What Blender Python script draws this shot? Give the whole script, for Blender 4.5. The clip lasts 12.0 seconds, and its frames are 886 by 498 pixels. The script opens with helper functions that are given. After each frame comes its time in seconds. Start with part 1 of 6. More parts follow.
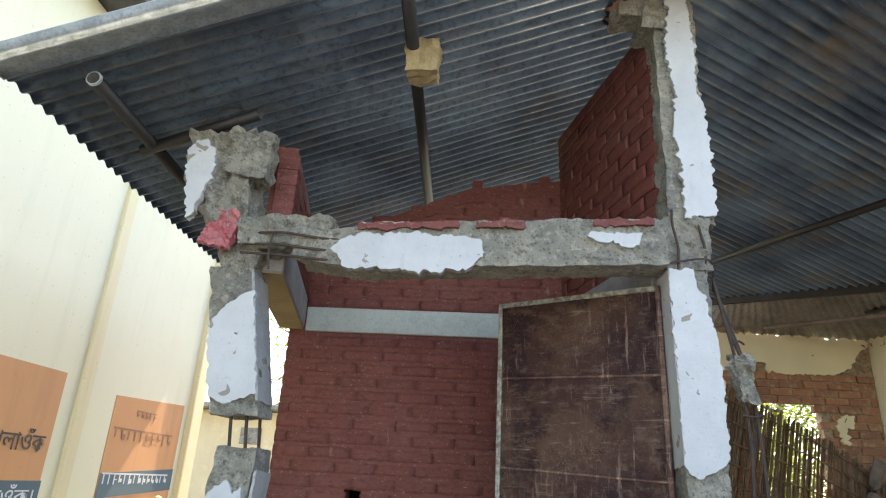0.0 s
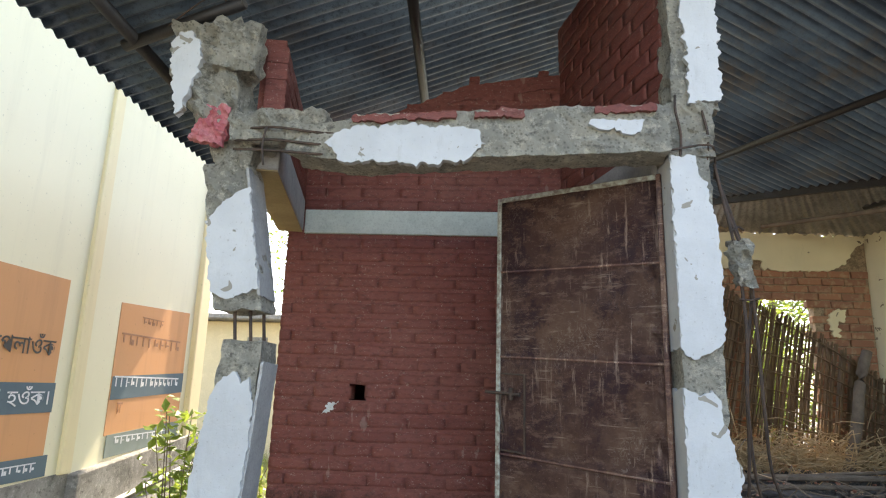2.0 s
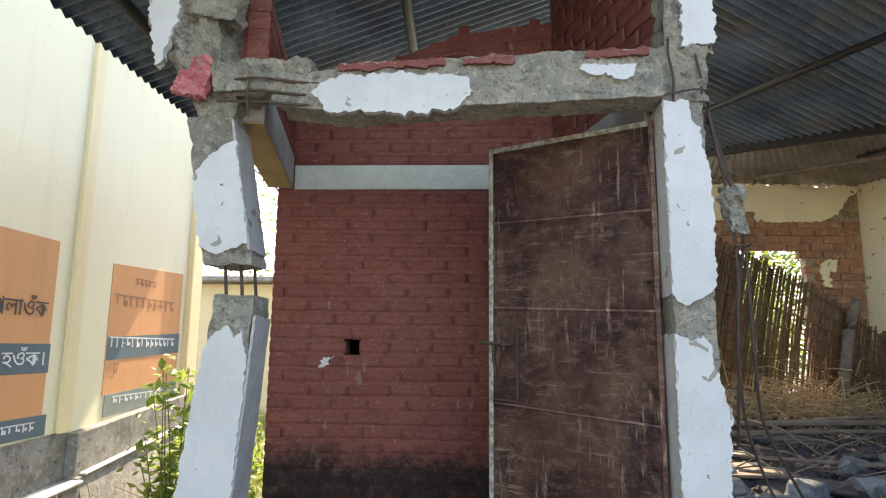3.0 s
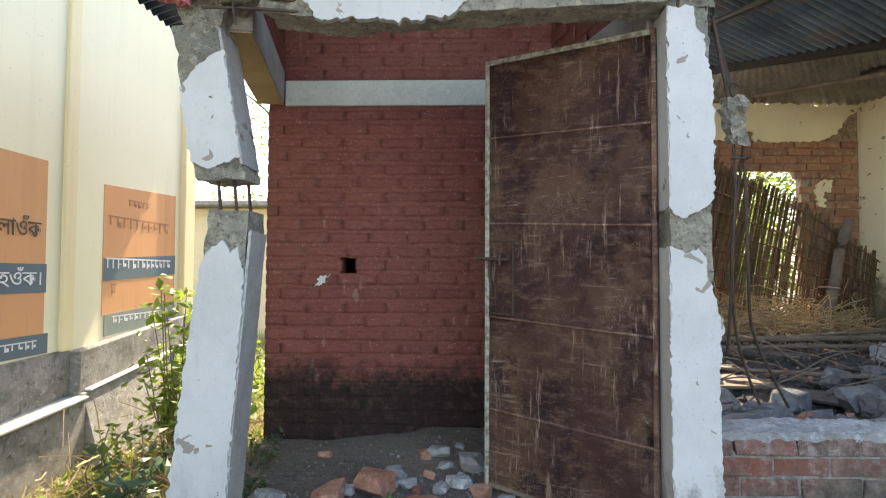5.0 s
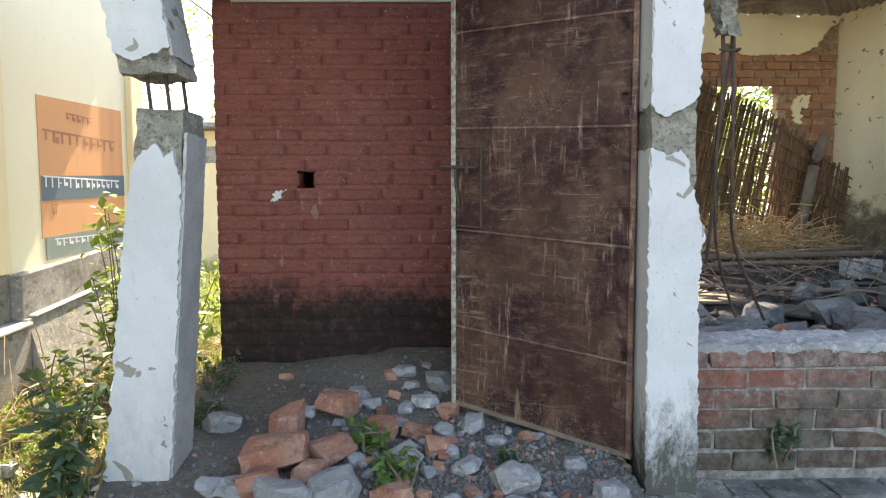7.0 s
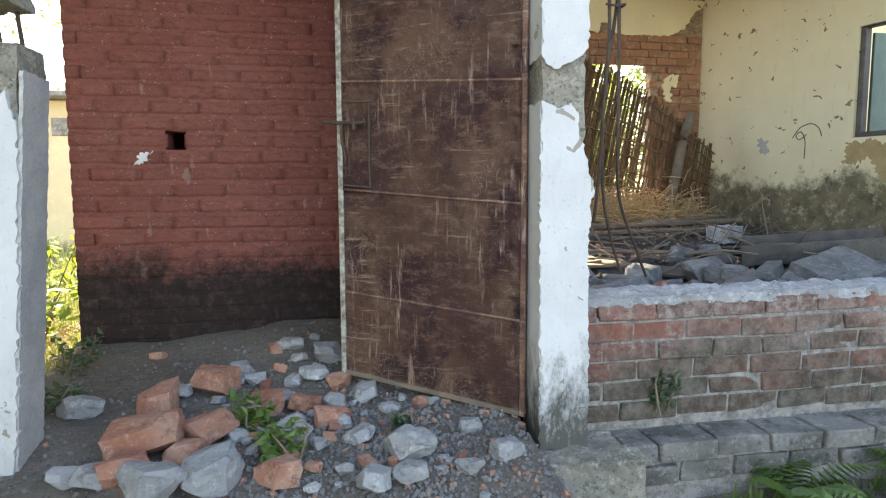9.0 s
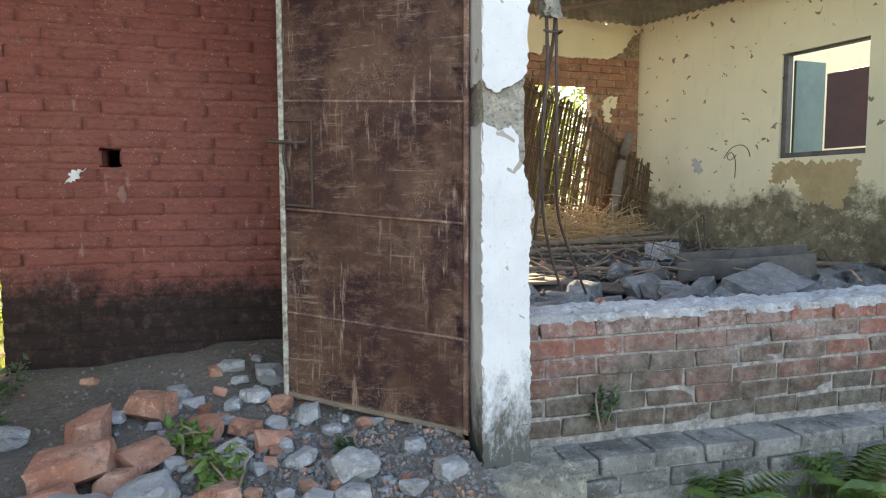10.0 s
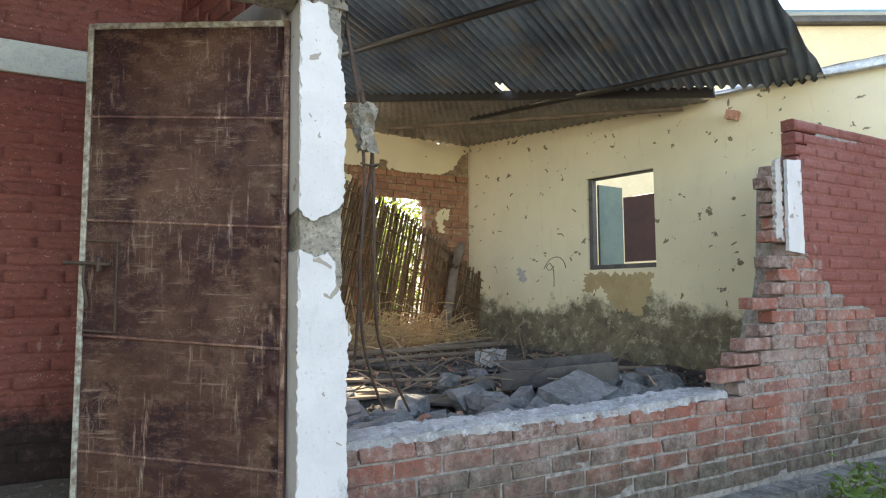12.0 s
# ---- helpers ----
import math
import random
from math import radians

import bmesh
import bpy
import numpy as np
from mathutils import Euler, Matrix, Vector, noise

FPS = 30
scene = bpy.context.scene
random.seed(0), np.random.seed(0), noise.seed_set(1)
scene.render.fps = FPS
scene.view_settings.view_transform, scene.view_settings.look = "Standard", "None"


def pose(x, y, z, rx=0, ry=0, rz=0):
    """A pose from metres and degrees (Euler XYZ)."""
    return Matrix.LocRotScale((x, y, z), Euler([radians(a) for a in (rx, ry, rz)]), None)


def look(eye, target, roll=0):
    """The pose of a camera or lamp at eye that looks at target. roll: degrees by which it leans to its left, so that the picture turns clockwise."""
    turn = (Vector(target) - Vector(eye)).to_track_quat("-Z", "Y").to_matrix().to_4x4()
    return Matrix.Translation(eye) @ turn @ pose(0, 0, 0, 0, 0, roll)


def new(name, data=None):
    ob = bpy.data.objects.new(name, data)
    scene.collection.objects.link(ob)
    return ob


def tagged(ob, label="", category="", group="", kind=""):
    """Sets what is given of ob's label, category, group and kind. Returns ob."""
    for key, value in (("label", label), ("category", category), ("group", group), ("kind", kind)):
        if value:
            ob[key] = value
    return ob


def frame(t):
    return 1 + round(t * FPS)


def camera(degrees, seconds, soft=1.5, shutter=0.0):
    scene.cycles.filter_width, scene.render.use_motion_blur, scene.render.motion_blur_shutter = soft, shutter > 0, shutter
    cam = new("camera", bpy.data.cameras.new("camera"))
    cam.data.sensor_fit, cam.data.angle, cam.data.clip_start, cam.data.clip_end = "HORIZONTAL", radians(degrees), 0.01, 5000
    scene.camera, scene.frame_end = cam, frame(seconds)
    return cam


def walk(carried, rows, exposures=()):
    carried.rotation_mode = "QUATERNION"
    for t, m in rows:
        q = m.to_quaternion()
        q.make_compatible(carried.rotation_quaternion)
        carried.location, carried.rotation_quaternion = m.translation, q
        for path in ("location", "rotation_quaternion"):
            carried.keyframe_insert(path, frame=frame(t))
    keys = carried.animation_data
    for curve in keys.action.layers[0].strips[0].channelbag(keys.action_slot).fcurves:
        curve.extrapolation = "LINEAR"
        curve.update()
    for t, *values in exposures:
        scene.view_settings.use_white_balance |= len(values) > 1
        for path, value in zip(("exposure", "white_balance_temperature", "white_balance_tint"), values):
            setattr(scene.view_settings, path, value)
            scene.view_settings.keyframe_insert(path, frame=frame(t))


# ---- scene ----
cam = camera(70.5, 12.0, 1.15)
PATH = [
    (0, (-0.905, -2.781, 1.256), (-1.02, -0.91, 1.954), 3.1),
    (0.5, (-0.902, -2.77, 1.243), (-1.012, -0.878, 1.883), 2.8),
    (1, (-0.903, -2.76, 1.222), (-1.021, -0.847, 1.793), 2.3),
    (1.5, (-0.914, -2.744, 1.196), (-1.03, -0.811, 1.694), 2.1),
    (2, (-0.906, -2.728, 1.176), (-1.008, -0.778, 1.611), 1.7),
    (2.5, (-0.898, -2.714, 1.16), (-0.974, -0.751, 1.535), 1.1),
    (3, (-0.89, -2.7, 1.139), (-0.974, -0.727, 1.451), 0.6),
    (5, (-0.9, -2.68, 1.09), (-0.964, -0.683, 1.169), 0.3),
    (5.5, (-0.893, -2.67, 1.079), (-0.958, -0.671, 1.1), -0.0),
    (6, (-0.871, -2.637, 1.05), (-0.91, -0.638, 1.01), -0.2),
    (6.5, (-0.862, -2.545, 1.04), (-0.882, -0.548, 0.937), -0.2),
    (8.5, (-0.885, -2.35, 0.886), (-0.597, -0.381, 0.684), -0.1),
    (9, (-0.861, -2.349, 0.898), (-0.486, -0.395, 0.696), -0.2),
    (9.5, (-0.853, -2.361, 0.908), (-0.411, -0.419, 0.722), 0.1),
    (10, (-0.842, -2.365, 0.914), (-0.307, -0.444, 0.762), -0.1),
    (10.5, (-0.828, -2.378, 0.932), (-0.212, -0.478, 0.834), -0.2),
    (11, (-0.795, -2.416, 0.969), (-0.026, -0.57, 0.97), -0.7),
    (11.5, (-0.774, -2.432, 1.0), (0.126, -0.648, 1.093), -0.4),
    (12, (-0.751, -2.457, 1.015), (0.227, -0.72, 1.175), -0.3),
]
walk(cam, [(t, look(eye, target, roll)) for t, eye, target, roll in PATH], [(0, 2.58, 7600, 13), (3, 2.55, 7900, 13), (6.5, 2.66, 8000, 12), (8.5, 3.03, 8200, 12), (11, 3.06, 8300, 13), (12, 2.88, 8300, 13)])

# ---- world, sun ----
world = bpy.data.worlds.new("world")
scene.world = world
world.use_nodes = True
wn = world.node_tree
sky = wn.nodes.new("ShaderNodeTexSky")
sky.sky_type, sky.sun_disc = "NISHITA", False
SUN = Vector((0.062, 0.605, 0.796)).normalized()
sky.sun_elevation = math.asin(SUN.z)
sky.sun_rotation = math.atan2(SUN.x, SUN.y)
wn.nodes["Background"].inputs[1].default_value = 0.15
wn.links.new(sky.outputs[0], wn.nodes["Background"].inputs[0])
sun = new("sun", bpy.data.lights.new("sun", "SUN"))
sun.data.energy, sun.data.angle, sun.data.color = 3.0, radians(0.6), (1.0, 0.92, 0.78)
sun.matrix_world = look(SUN * 30, (0, 0, 0))


# ---- materials ----
class Nodes:
    """A short way to write node trees."""

    def __init__(self, name):
        self.m = bpy.data.materials.new(name)
        self.m.use_nodes = True
        self.t = self.m.node_tree
        self.b = self.t.nodes["Principled BSDF"]
        self.pos = self.add("ShaderNodeTexCoord").outputs["Object"]
        self.geo = self.add("ShaderNodeNewGeometry")

    def add(self, kind, **kw):
        n = self.t.nodes.new(kind)
        for k, v in kw.items():
            n.inputs[k].default_value = v
        return n

    def put(self, value, socket):
        if isinstance(value, (int, float)):
            socket.default_value = value
        elif isinstance(value, tuple):
            socket.default_value = (*value, 1)[:4]
        else:
            self.t.links.new(value, socket)

    def noise(self, scale, detail=5.0, rough=0.6, vec=None, dist=0.0):
        n = self.add("ShaderNodeTexNoise", Scale=scale, Detail=detail, Roughness=rough, Distortion=dist)
        self.t.links.new(vec or self.geo.outputs["Position"], n.inputs["Vector"])
        return n.outputs["Fac"]

    def stretch(self, sx, sy, sz):
        n = self.t.nodes.new("ShaderNodeVectorMath")
        n.operation = "MULTIPLY"
        self.t.links.new(self.geo.outputs["Position"], n.inputs[0])
        n.inputs[1].default_value = (sx, sy, sz)
        return n.outputs[0]

    def ramp(self, fac, lo, hi):
        n = self.t.nodes.new("ShaderNodeMapRange")
        n.clamp = True
        self.put(fac, n.inputs[0])
        n.inputs[1].default_value, n.inputs[2].default_value = lo, hi
        return n.outputs[0]

    def math(self, op, a, b=0.0):
        n = self.t.nodes.new("ShaderNodeMath")
        n.operation = op
        self.put(a, n.inputs[0]), self.put(b, n.inputs[1])
        return n.outputs[0]

    def mix(self, fac, a, b, mode="MIX"):
        n = self.t.nodes.new("ShaderNodeMix")
        n.data_type, n.blend_type = "RGBA", mode
        self.put(fac, n.inputs[0]), self.put(a, n.inputs[6]), self.put(b, n.inputs[7])
        return n.outputs[2]

    def height(self):
        n = self.t.nodes.new("ShaderNodeSeparateXYZ")
        self.t.links.new(self.geo.outputs["Position"], n.inputs[0])
        return n.outputs[2]

    def random(self):
        return self.add("ShaderNodeObjectInfo").outputs["Random"]

    def island(self):
        return self.geo.outputs["Random Per Island"]

    def done(self, color, rough=0.8, bump=None, strength=0.3, depth=0.01, metal=0.0):
        self.put(color, self.b.inputs["Base Color"])
        self.put(rough, self.b.inputs["Roughness"])
        self.put(metal, self.b.inputs["Metallic"])
        if bump is not None:
            n = self.add("ShaderNodeBump", Strength=strength, Distance=depth)
            self.t.links.new(bump, n.inputs["Height"])
            self.t.links.new(n.outputs[0], self.b.inputs["Normal"])
        return self.m


def mat_simple(name, a, b, scale=8.0, rough=0.8, strength=0.3, fine=90.0, metal=0.0, vary=0.0, spots=0.35):
    k = Nodes(name)
    c = k.mix(k.ramp(k.noise(scale), 0.38, 0.62), a, b)
    c = k.mix(k.math("MULTIPLY", k.ramp(k.noise(fine, 4, 0.7), 0.5, 0.62), spots), c, tuple(v * 0.45 for v in a))
    c = k.mix(k.math("MULTIPLY", k.ramp(k.noise(scale * 3.3, 7, 0.75), 0.53, 0.66), spots), c, tuple(min(1, v * 1.45) for v in b))
    if vary:
        c = k.mix(k.math("MULTIPLY", k.random(), vary), c, tuple(v * 0.35 for v in a))
    return k.done(c, rough, k.noise(fine, 4), strength, 0.006, metal)


def mat_wash(name, a, b, streak=0.12):
    """Even limewash with soft clouds, faint rain runs and hairline dirt."""
    k = Nodes(name)
    c = k.mix(k.ramp(k.noise(0.8, 5), 0.35, 0.65), a, b)
    c = k.mix(k.math("MULTIPLY", k.ramp(k.noise(5, 6, 0.7, k.stretch(1, 1, 0.08)), 0.52, 0.68), streak), c, tuple(v * 0.5 for v in b))
    c = k.mix(k.math("MULTIPLY", k.ramp(k.noise(34, 3, 0.5), 0.68, 0.72), 0.35), c, tuple(v * 0.45 for v in b))
    return k.done(c, 0.85, k.noise(50, 5), 0.08, 0.004)


def mat_red_brick():
    """Old oxide-red paint on brick, chalky scuffs, black mould in an uneven band over the floor."""
    k = Nodes("red_painted_brick")
    c = k.mix(k.random(), (0.170, 0.043, 0.034), (0.225, 0.064, 0.050))
    c = k.mix(k.ramp(k.noise(1.8, 6), 0.40, 0.64), c, (0.215, 0.070, 0.055))
    c = k.mix(k.math("MULTIPLY", k.ramp(k.noise(26, 7, 0.75, k.stretch(1, 1, 2.2)), 0.50, 0.64), 0.65), c, (0.075, 0.019, 0.017))
    c = k.mix(k.math("MULTIPLY", k.ramp(k.noise(9.0, 9, 0.8, k.stretch(1, 1, 3.4)), 0.55, 0.66), 0.45), c, (0.27, 0.125, 0.10))
    c = k.mix(k.math("MULTIPLY", k.ramp(k.noise(30.0, 5, 0.75, k.stretch(1, 1, 1.8), 1.4), 0.625, 0.66), 0.75), c, (0.42, 0.33, 0.28))
    c = k.mix(k.math("MULTIPLY", k.ramp(k.noise(75.0, 3, 0.6), 0.665, 0.70), 0.7), c, (0.46, 0.38, 0.33))
    c = k.mix(k.math("MULTIPLY", k.ramp(k.noise(7.0, 4, 0.6, k.stretch(2.2, 2.2, 0.5)), 0.665, 0.69), 0.4), c, (0.36, 0.26, 0.22))
    edge = k.math("ADD", k.height(), k.math("MULTIPLY", k.noise(4.0, 9, 0.75), -0.50))
    edge = k.math("ADD", edge, k.math("MULTIPLY", k.noise(21, 7, 0.8), -0.42))
    mould = k.ramp(edge, 0.11, -0.06)
    c = k.mix(k.math("MULTIPLY", mould, 0.94), c, k.mix(k.ramp(k.noise(18, 7, 0.8), 0.50, 0.64), (0.009, 0.008, 0.008), (0.060, 0.036, 0.031)))
    return k.done(c, k.math("ADD", k.math("MULTIPLY", mould, 0.3), 0.62), k.noise(48, 8, 0.8, k.stretch(1, 1, 1.6)), 0.85, 0.009)


def mat_bare_brick():
    """Weathered bare brick: pale cement crust, soot-black pits, grey moss in patches low down."""
    k = Nodes("bare_brick")
    c = k.mix(k.random(), (0.33, 0.105, 0.070), (0.20, 0.085, 0.068))
    c = k.mix(k.ramp(k.noise(6, 6), 0.44, 0.64), c, (0.25, 0.118, 0.090))
    c = k.mix(k.math("MULTIPLY", k.ramp(k.random(), 0.50, 0.85), 0.75), c, k.mix(k.ramp(k.noise(17, 8, 0.8), 0.45, 0.6), (0.115, 0.085, 0.072), (0.36, 0.30, 0.27)))
    c = k.mix(k.math("MULTIPLY", k.ramp(k.noise(24, 8, 0.8), 0.52, 0.64), 0.5), c, (0.085, 0.045, 0.038))
    c = k.mix(k.math("MULTIPLY", k.ramp(k.noise(2.6, 10, 0.82), 0.47, 0.60), 0.6), c, (0.40, 0.335, 0.30))
    c = k.mix(k.math("MULTIPLY", k.ramp(k.noise(15, 9, 0.8), 0.53, 0.60), 0.55), c, (0.46, 0.40, 0.37))
    low = k.ramp(k.math("ADD", k.height(), k.math("MULTIPLY", k.noise(2.4, 9, 0.78), -1.5)), -0.36, -0.72)
    c = k.mix(k.math("MULTIPLY", low, 0.85), c, k.mix(k.ramp(k.noise(13, 7, 0.75), 0.42, 0.62), (0.040, 0.040, 0.028), (0.155, 0.145, 0.115)))
    return k.done(c, 0.92, k.noise(44, 9, 0.82), 1.0, 0.014)


def mat_old_wall_brick():
    k = Nodes("inner_wall_brick")
    c = k.mix(k.random(), (0.36, 0.17, 0.095), (0.27, 0.13, 0.08))
    c = k.mix(k.ramp(k.noise(12, 6), 0.5, 0.7), c, (0.42, 0.30, 0.18))
    return k.done(c, 0.92, k.noise(70, 6, 0.75), 0.6, 0.008)


def mat_mortar(name, col):
    k = Nodes(name)
    c = k.mix(k.ramp(k.noise(14, 9, 0.8), 0.44, 0.58), col, tuple(v * 0.5 for v in col))
    c = k.mix(k.math("MULTIPLY", k.ramp(k.noise(30, 8, 0.8), 0.53, 0.60), 0.6), c, tuple(min(1, v * 1.4) for v in col))
    return k.done(c, 0.95, k.noise(120, 5, 0.8), 0.8, 0.008)


def mat_plaster_white(name, mould):
    """White distemper over plaster: pinholes, thin grey runs, black rain mould low on the post."""
    k = Nodes(name)
    c = k.mix(k.ramp(k.noise(4, 6), 0.38, 0.62), (0.55, 0.565, 0.57), (0.48, 0.495, 0.50))
    c = k.mix(k.math("MULTIPLY", k.ramp(k.noise(20, 7, 0.8, k.stretch(1, 1, 0.22)), 0.56, 0.68), 0.3), c, (0.36, 0.355, 0.34))
    c = k.mix(k.math("MULTIPLY", k.ramp(k.noise(60, 4, 0.7), 0.63, 0.67), 0.4), c, (0.25, 0.235, 0.215))
    c = k.mix(k.ramp(k.noise(11, 3, 0.5, None, 0.8), 0.665, 0.675), c, (0.27, 0.25, 0.21))
    low = k.ramp(k.math("ADD", k.height(), k.math("MULTIPLY", k.noise(14, 9, 0.8, k.stretch(1, 1, 0.5)), -1.0)), -0.26, -0.52)
    c = k.mix(k.math("MULTIPLY", low, mould), c, (0.040, 0.040, 0.030))
    return k.done(c, 0.75, k.noise(45, 7, 0.75), 0.35, 0.008)


def mat_concrete(name, a, b, stone=0.5, relief=32, depth=0.03, vary=0.0):
    """Broken concrete with aggregate."""
    k = Nodes(name)
    c = k.mix(k.ramp(k.noise(5, 7), 0.38, 0.62), a, b)
    v = k.add("ShaderNodeTexVoronoi", Scale=55.0)
    k.t.links.new(k.geo.outputs["Position"], v.inputs["Vector"])
    c = k.mix(k.math("MULTIPLY", k.ramp(v.outputs["Distance"], 0.40, 0.10), stone), c, tuple(x * 0.5 for x in a))
    c = k.mix(k.math("MULTIPLY", k.ramp(k.noise(22, 8, 0.8), 0.52, 0.62), 0.7), c, tuple(min(1, x * 1.5) for x in b))
    c = k.mix(k.math("MULTIPLY", k.ramp(k.noise(14, 8, 0.8, k.stretch(1, 1, 1.4)), 0.54, 0.64), 0.75), c, tuple(x * 0.35 for x in a))
    if vary:
        c = k.mix(k.math("MULTIPLY", k.random(), vary), c, tuple(x * 0.42 for x in a))
    return k.done(c, 0.95, k.noise(relief, 9, 0.85), 1.0, depth)


def mat_door():
    """Brown oxide paint on sheet steel, rubbed, scratched, chalk-stained."""
    k = Nodes("rusted_door_sheet")
    c = k.mix(k.ramp(k.noise(2.2, 7, 0.7), 0.42, 0.58), (0.092, 0.039, 0.030), (0.180, 0.096, 0.063))
    c = k.mix(k.math("MULTIPLY", k.ramp(k.noise(3.4, 9, 0.75, k.stretch(1, 1, 0.8)), 0.49, 0.57), 0.92), c, (0.050, 0.019, 0.023))
    c = k.mix(k.math("MULTIPLY", k.ramp(k.noise(15, 9, 0.82, k.stretch(0.7, 0.7, 1.6)), 0.51, 0.60), 0.75), c, (0.235, 0.135, 0.094))
    drips = k.ramp(k.noise(24, 7, 0.75, k.stretch(1.6, 1.6, 0.15)), 0.55, 0.62)
    c = k.mix(k.math("MULTIPLY", k.math("MULTIPLY", drips, k.ramp(k.noise(2.6, 5), 0.44, 0.54)), 0.85), c, (0.46, 0.32, 0.24))
    runs = k.ramp(k.noise(30, 5, 0.7, k.stretch(0.14, 0.14, 1.7)), 0.59, 0.65)
    c = k.mix(k.math("MULTIPLY", k.math("MULTIPLY", runs, k.ramp(k.noise(2.1, 4), 0.43, 0.55)), 0.8), c, (0.42, 0.30, 0.23))
    scratch = k.ramp(k.math("ABSOLUTE", k.math("SUBTRACT", k.noise(13, 2, 0.5, None, 2.6), 0.5)), 0.020, 0.004)
    c = k.mix(k.math("MULTIPLY", k.math("MULTIPLY", scratch, k.ramp(k.noise(2.3, 5, 0.6), 0.50, 0.58)), 0.45), c, (0.46, 0.36, 0.29))
    line = k.ramp(k.math("ABSOLUTE", k.math("SUBTRACT", k.noise(24, 2, 0.5, k.stretch(1, 1, 0.6), 1.8), 0.5)), 0.010, 0.002)
    c = k.mix(k.math("MULTIPLY", k.math("MULTIPLY", line, k.ramp(k.noise(3.1, 5, 0.6), 0.52, 0.62)), 0.35), c, (0.44, 0.34, 0.28))
    c = k.mix(k.math("MULTIPLY", k.ramp(k.noise(70, 4, 0.65, None, 1.5), 0.65, 0.69), 0.6), c, (0.40, 0.33, 0.28))
    upright = k.ramp(k.noise(16, 5, 0.7, k.stretch(2.2, 2.2, 0.06)), 0.66, 0.69)
    c = k.mix(k.math("MULTIPLY", k.math("MULTIPLY", upright, k.ramp(k.noise(5, 4), 0.5, 0.6)), 0.8), c, (0.60, 0.50, 0.42))
    return k.done(c, k.ramp(k.noise(6, 4), -0.3, 0.9), k.noise(18, 8, 0.75), 0.6, 0.010, 0.0)


def mat_cream(name, a, b, moss, edge, spots=0.7):
    """Lime-washed cream wall; a brown-green damp band with an uneven top; chipped dots."""
    k = Nodes(name)
    c = k.mix(k.ramp(k.noise(1.3, 6), 0.35, 0.7), a, b)
    c = k.mix(k.ramp(k.noise(9.0, 4, 0.55, None, 0.5), spots, spots + 0.015), c, (0.20, 0.17, 0.11))
    c = k.mix(k.math("MULTIPLY", k.ramp(k.noise(17.0, 5, 0.7, k.stretch(1, 1, 0.2)), 0.58, 0.68), 0.18), c, (0.40, 0.34, 0.22))
    damp = k.ramp(k.math("ADD", k.height(), k.math("MULTIPLY", k.noise(1.7, 10, 0.75), -1.25)), edge - 0.60, edge - 0.75)
    dark = k.mix(k.ramp(k.noise(7, 8, 0.75), 0.35, 0.65), moss, tuple(v * 0.42 for v in moss))
    dark = k.mix(k.math("MULTIPLY", k.ramp(k.noise(9, 9, 0.82), 0.54, 0.60), 0.7), dark, tuple(v * 0.72 for v in b))
    c = k.mix(damp, c, dark)
    return k.done(c, 0.88, k.noise(45, 7, 0.75), 0.35, 0.008)


def mat_roof(name, turn, pitch, speckle, rust, rib_shade):
    """Old galvanised sheet gone grey and dark; shade and sheen painted along the waves, which run at an angle."""
    k = Nodes(name)
    c = k.mix(k.ramp(k.noise(1.5, 6), 0.38, 0.62), (0.100, 0.128, 0.152), (0.058, 0.076, 0.095))
    c = k.mix(k.math("MULTIPLY", k.ramp(k.noise(34, 8, 0.82), 0.50, 0.60), speckle), c, (0.022, 0.026, 0.032))
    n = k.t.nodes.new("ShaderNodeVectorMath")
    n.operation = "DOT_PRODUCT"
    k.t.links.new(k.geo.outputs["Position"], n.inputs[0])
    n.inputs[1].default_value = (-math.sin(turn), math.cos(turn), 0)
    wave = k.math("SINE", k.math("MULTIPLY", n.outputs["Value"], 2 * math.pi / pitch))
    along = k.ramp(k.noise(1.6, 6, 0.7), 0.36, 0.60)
    # Dark troughs and pale crests put the light across the ribs into the colour.
    c = k.mix(k.math("MULTIPLY", k.math("MULTIPLY", k.ramp(wave, -0.2, 0.9), along), rib_shade), c, (0.018, 0.020, 0.023))
    c = k.mix(k.math("MULTIPLY", k.math("MULTIPLY", k.ramp(wave, -0.55, -0.95), k.ramp(k.noise(2.2, 7, 0.7), 0.42, 0.62)), rib_shade * 0.7), c, (0.26, 0.265, 0.24))
    c = k.mix(k.math("MULTIPLY", k.ramp(k.noise(2.4, 8, 0.8), 0.50, 0.66), rust), c, (0.145, 0.110, 0.072))
    return k.done(c, 0.42, k.noise(60, 5), 0.12, 0.004, 0.6)


def mat_ground():
    k = Nodes("earth")
    c = k.mix(k.ramp(k.noise(1.6, 8), 0.4, 0.6), (0.165, 0.143, 0.120), (0.235, 0.205, 0.172))
    c = k.mix(k.math("MULTIPLY", k.ramp(k.noise(26, 9, 0.82), 0.48, 0.60), 0.8), c, (0.27, 0.255, 0.235))
    c = k.mix(k.math("MULTIPLY", k.ramp(k.noise(60, 6, 0.8), 0.54, 0.62), 0.7), c, (0.05, 0.042, 0.036))
    return k.done(c, 0.95, k.noise(30, 9, 0.85), 1.0, 0.03)


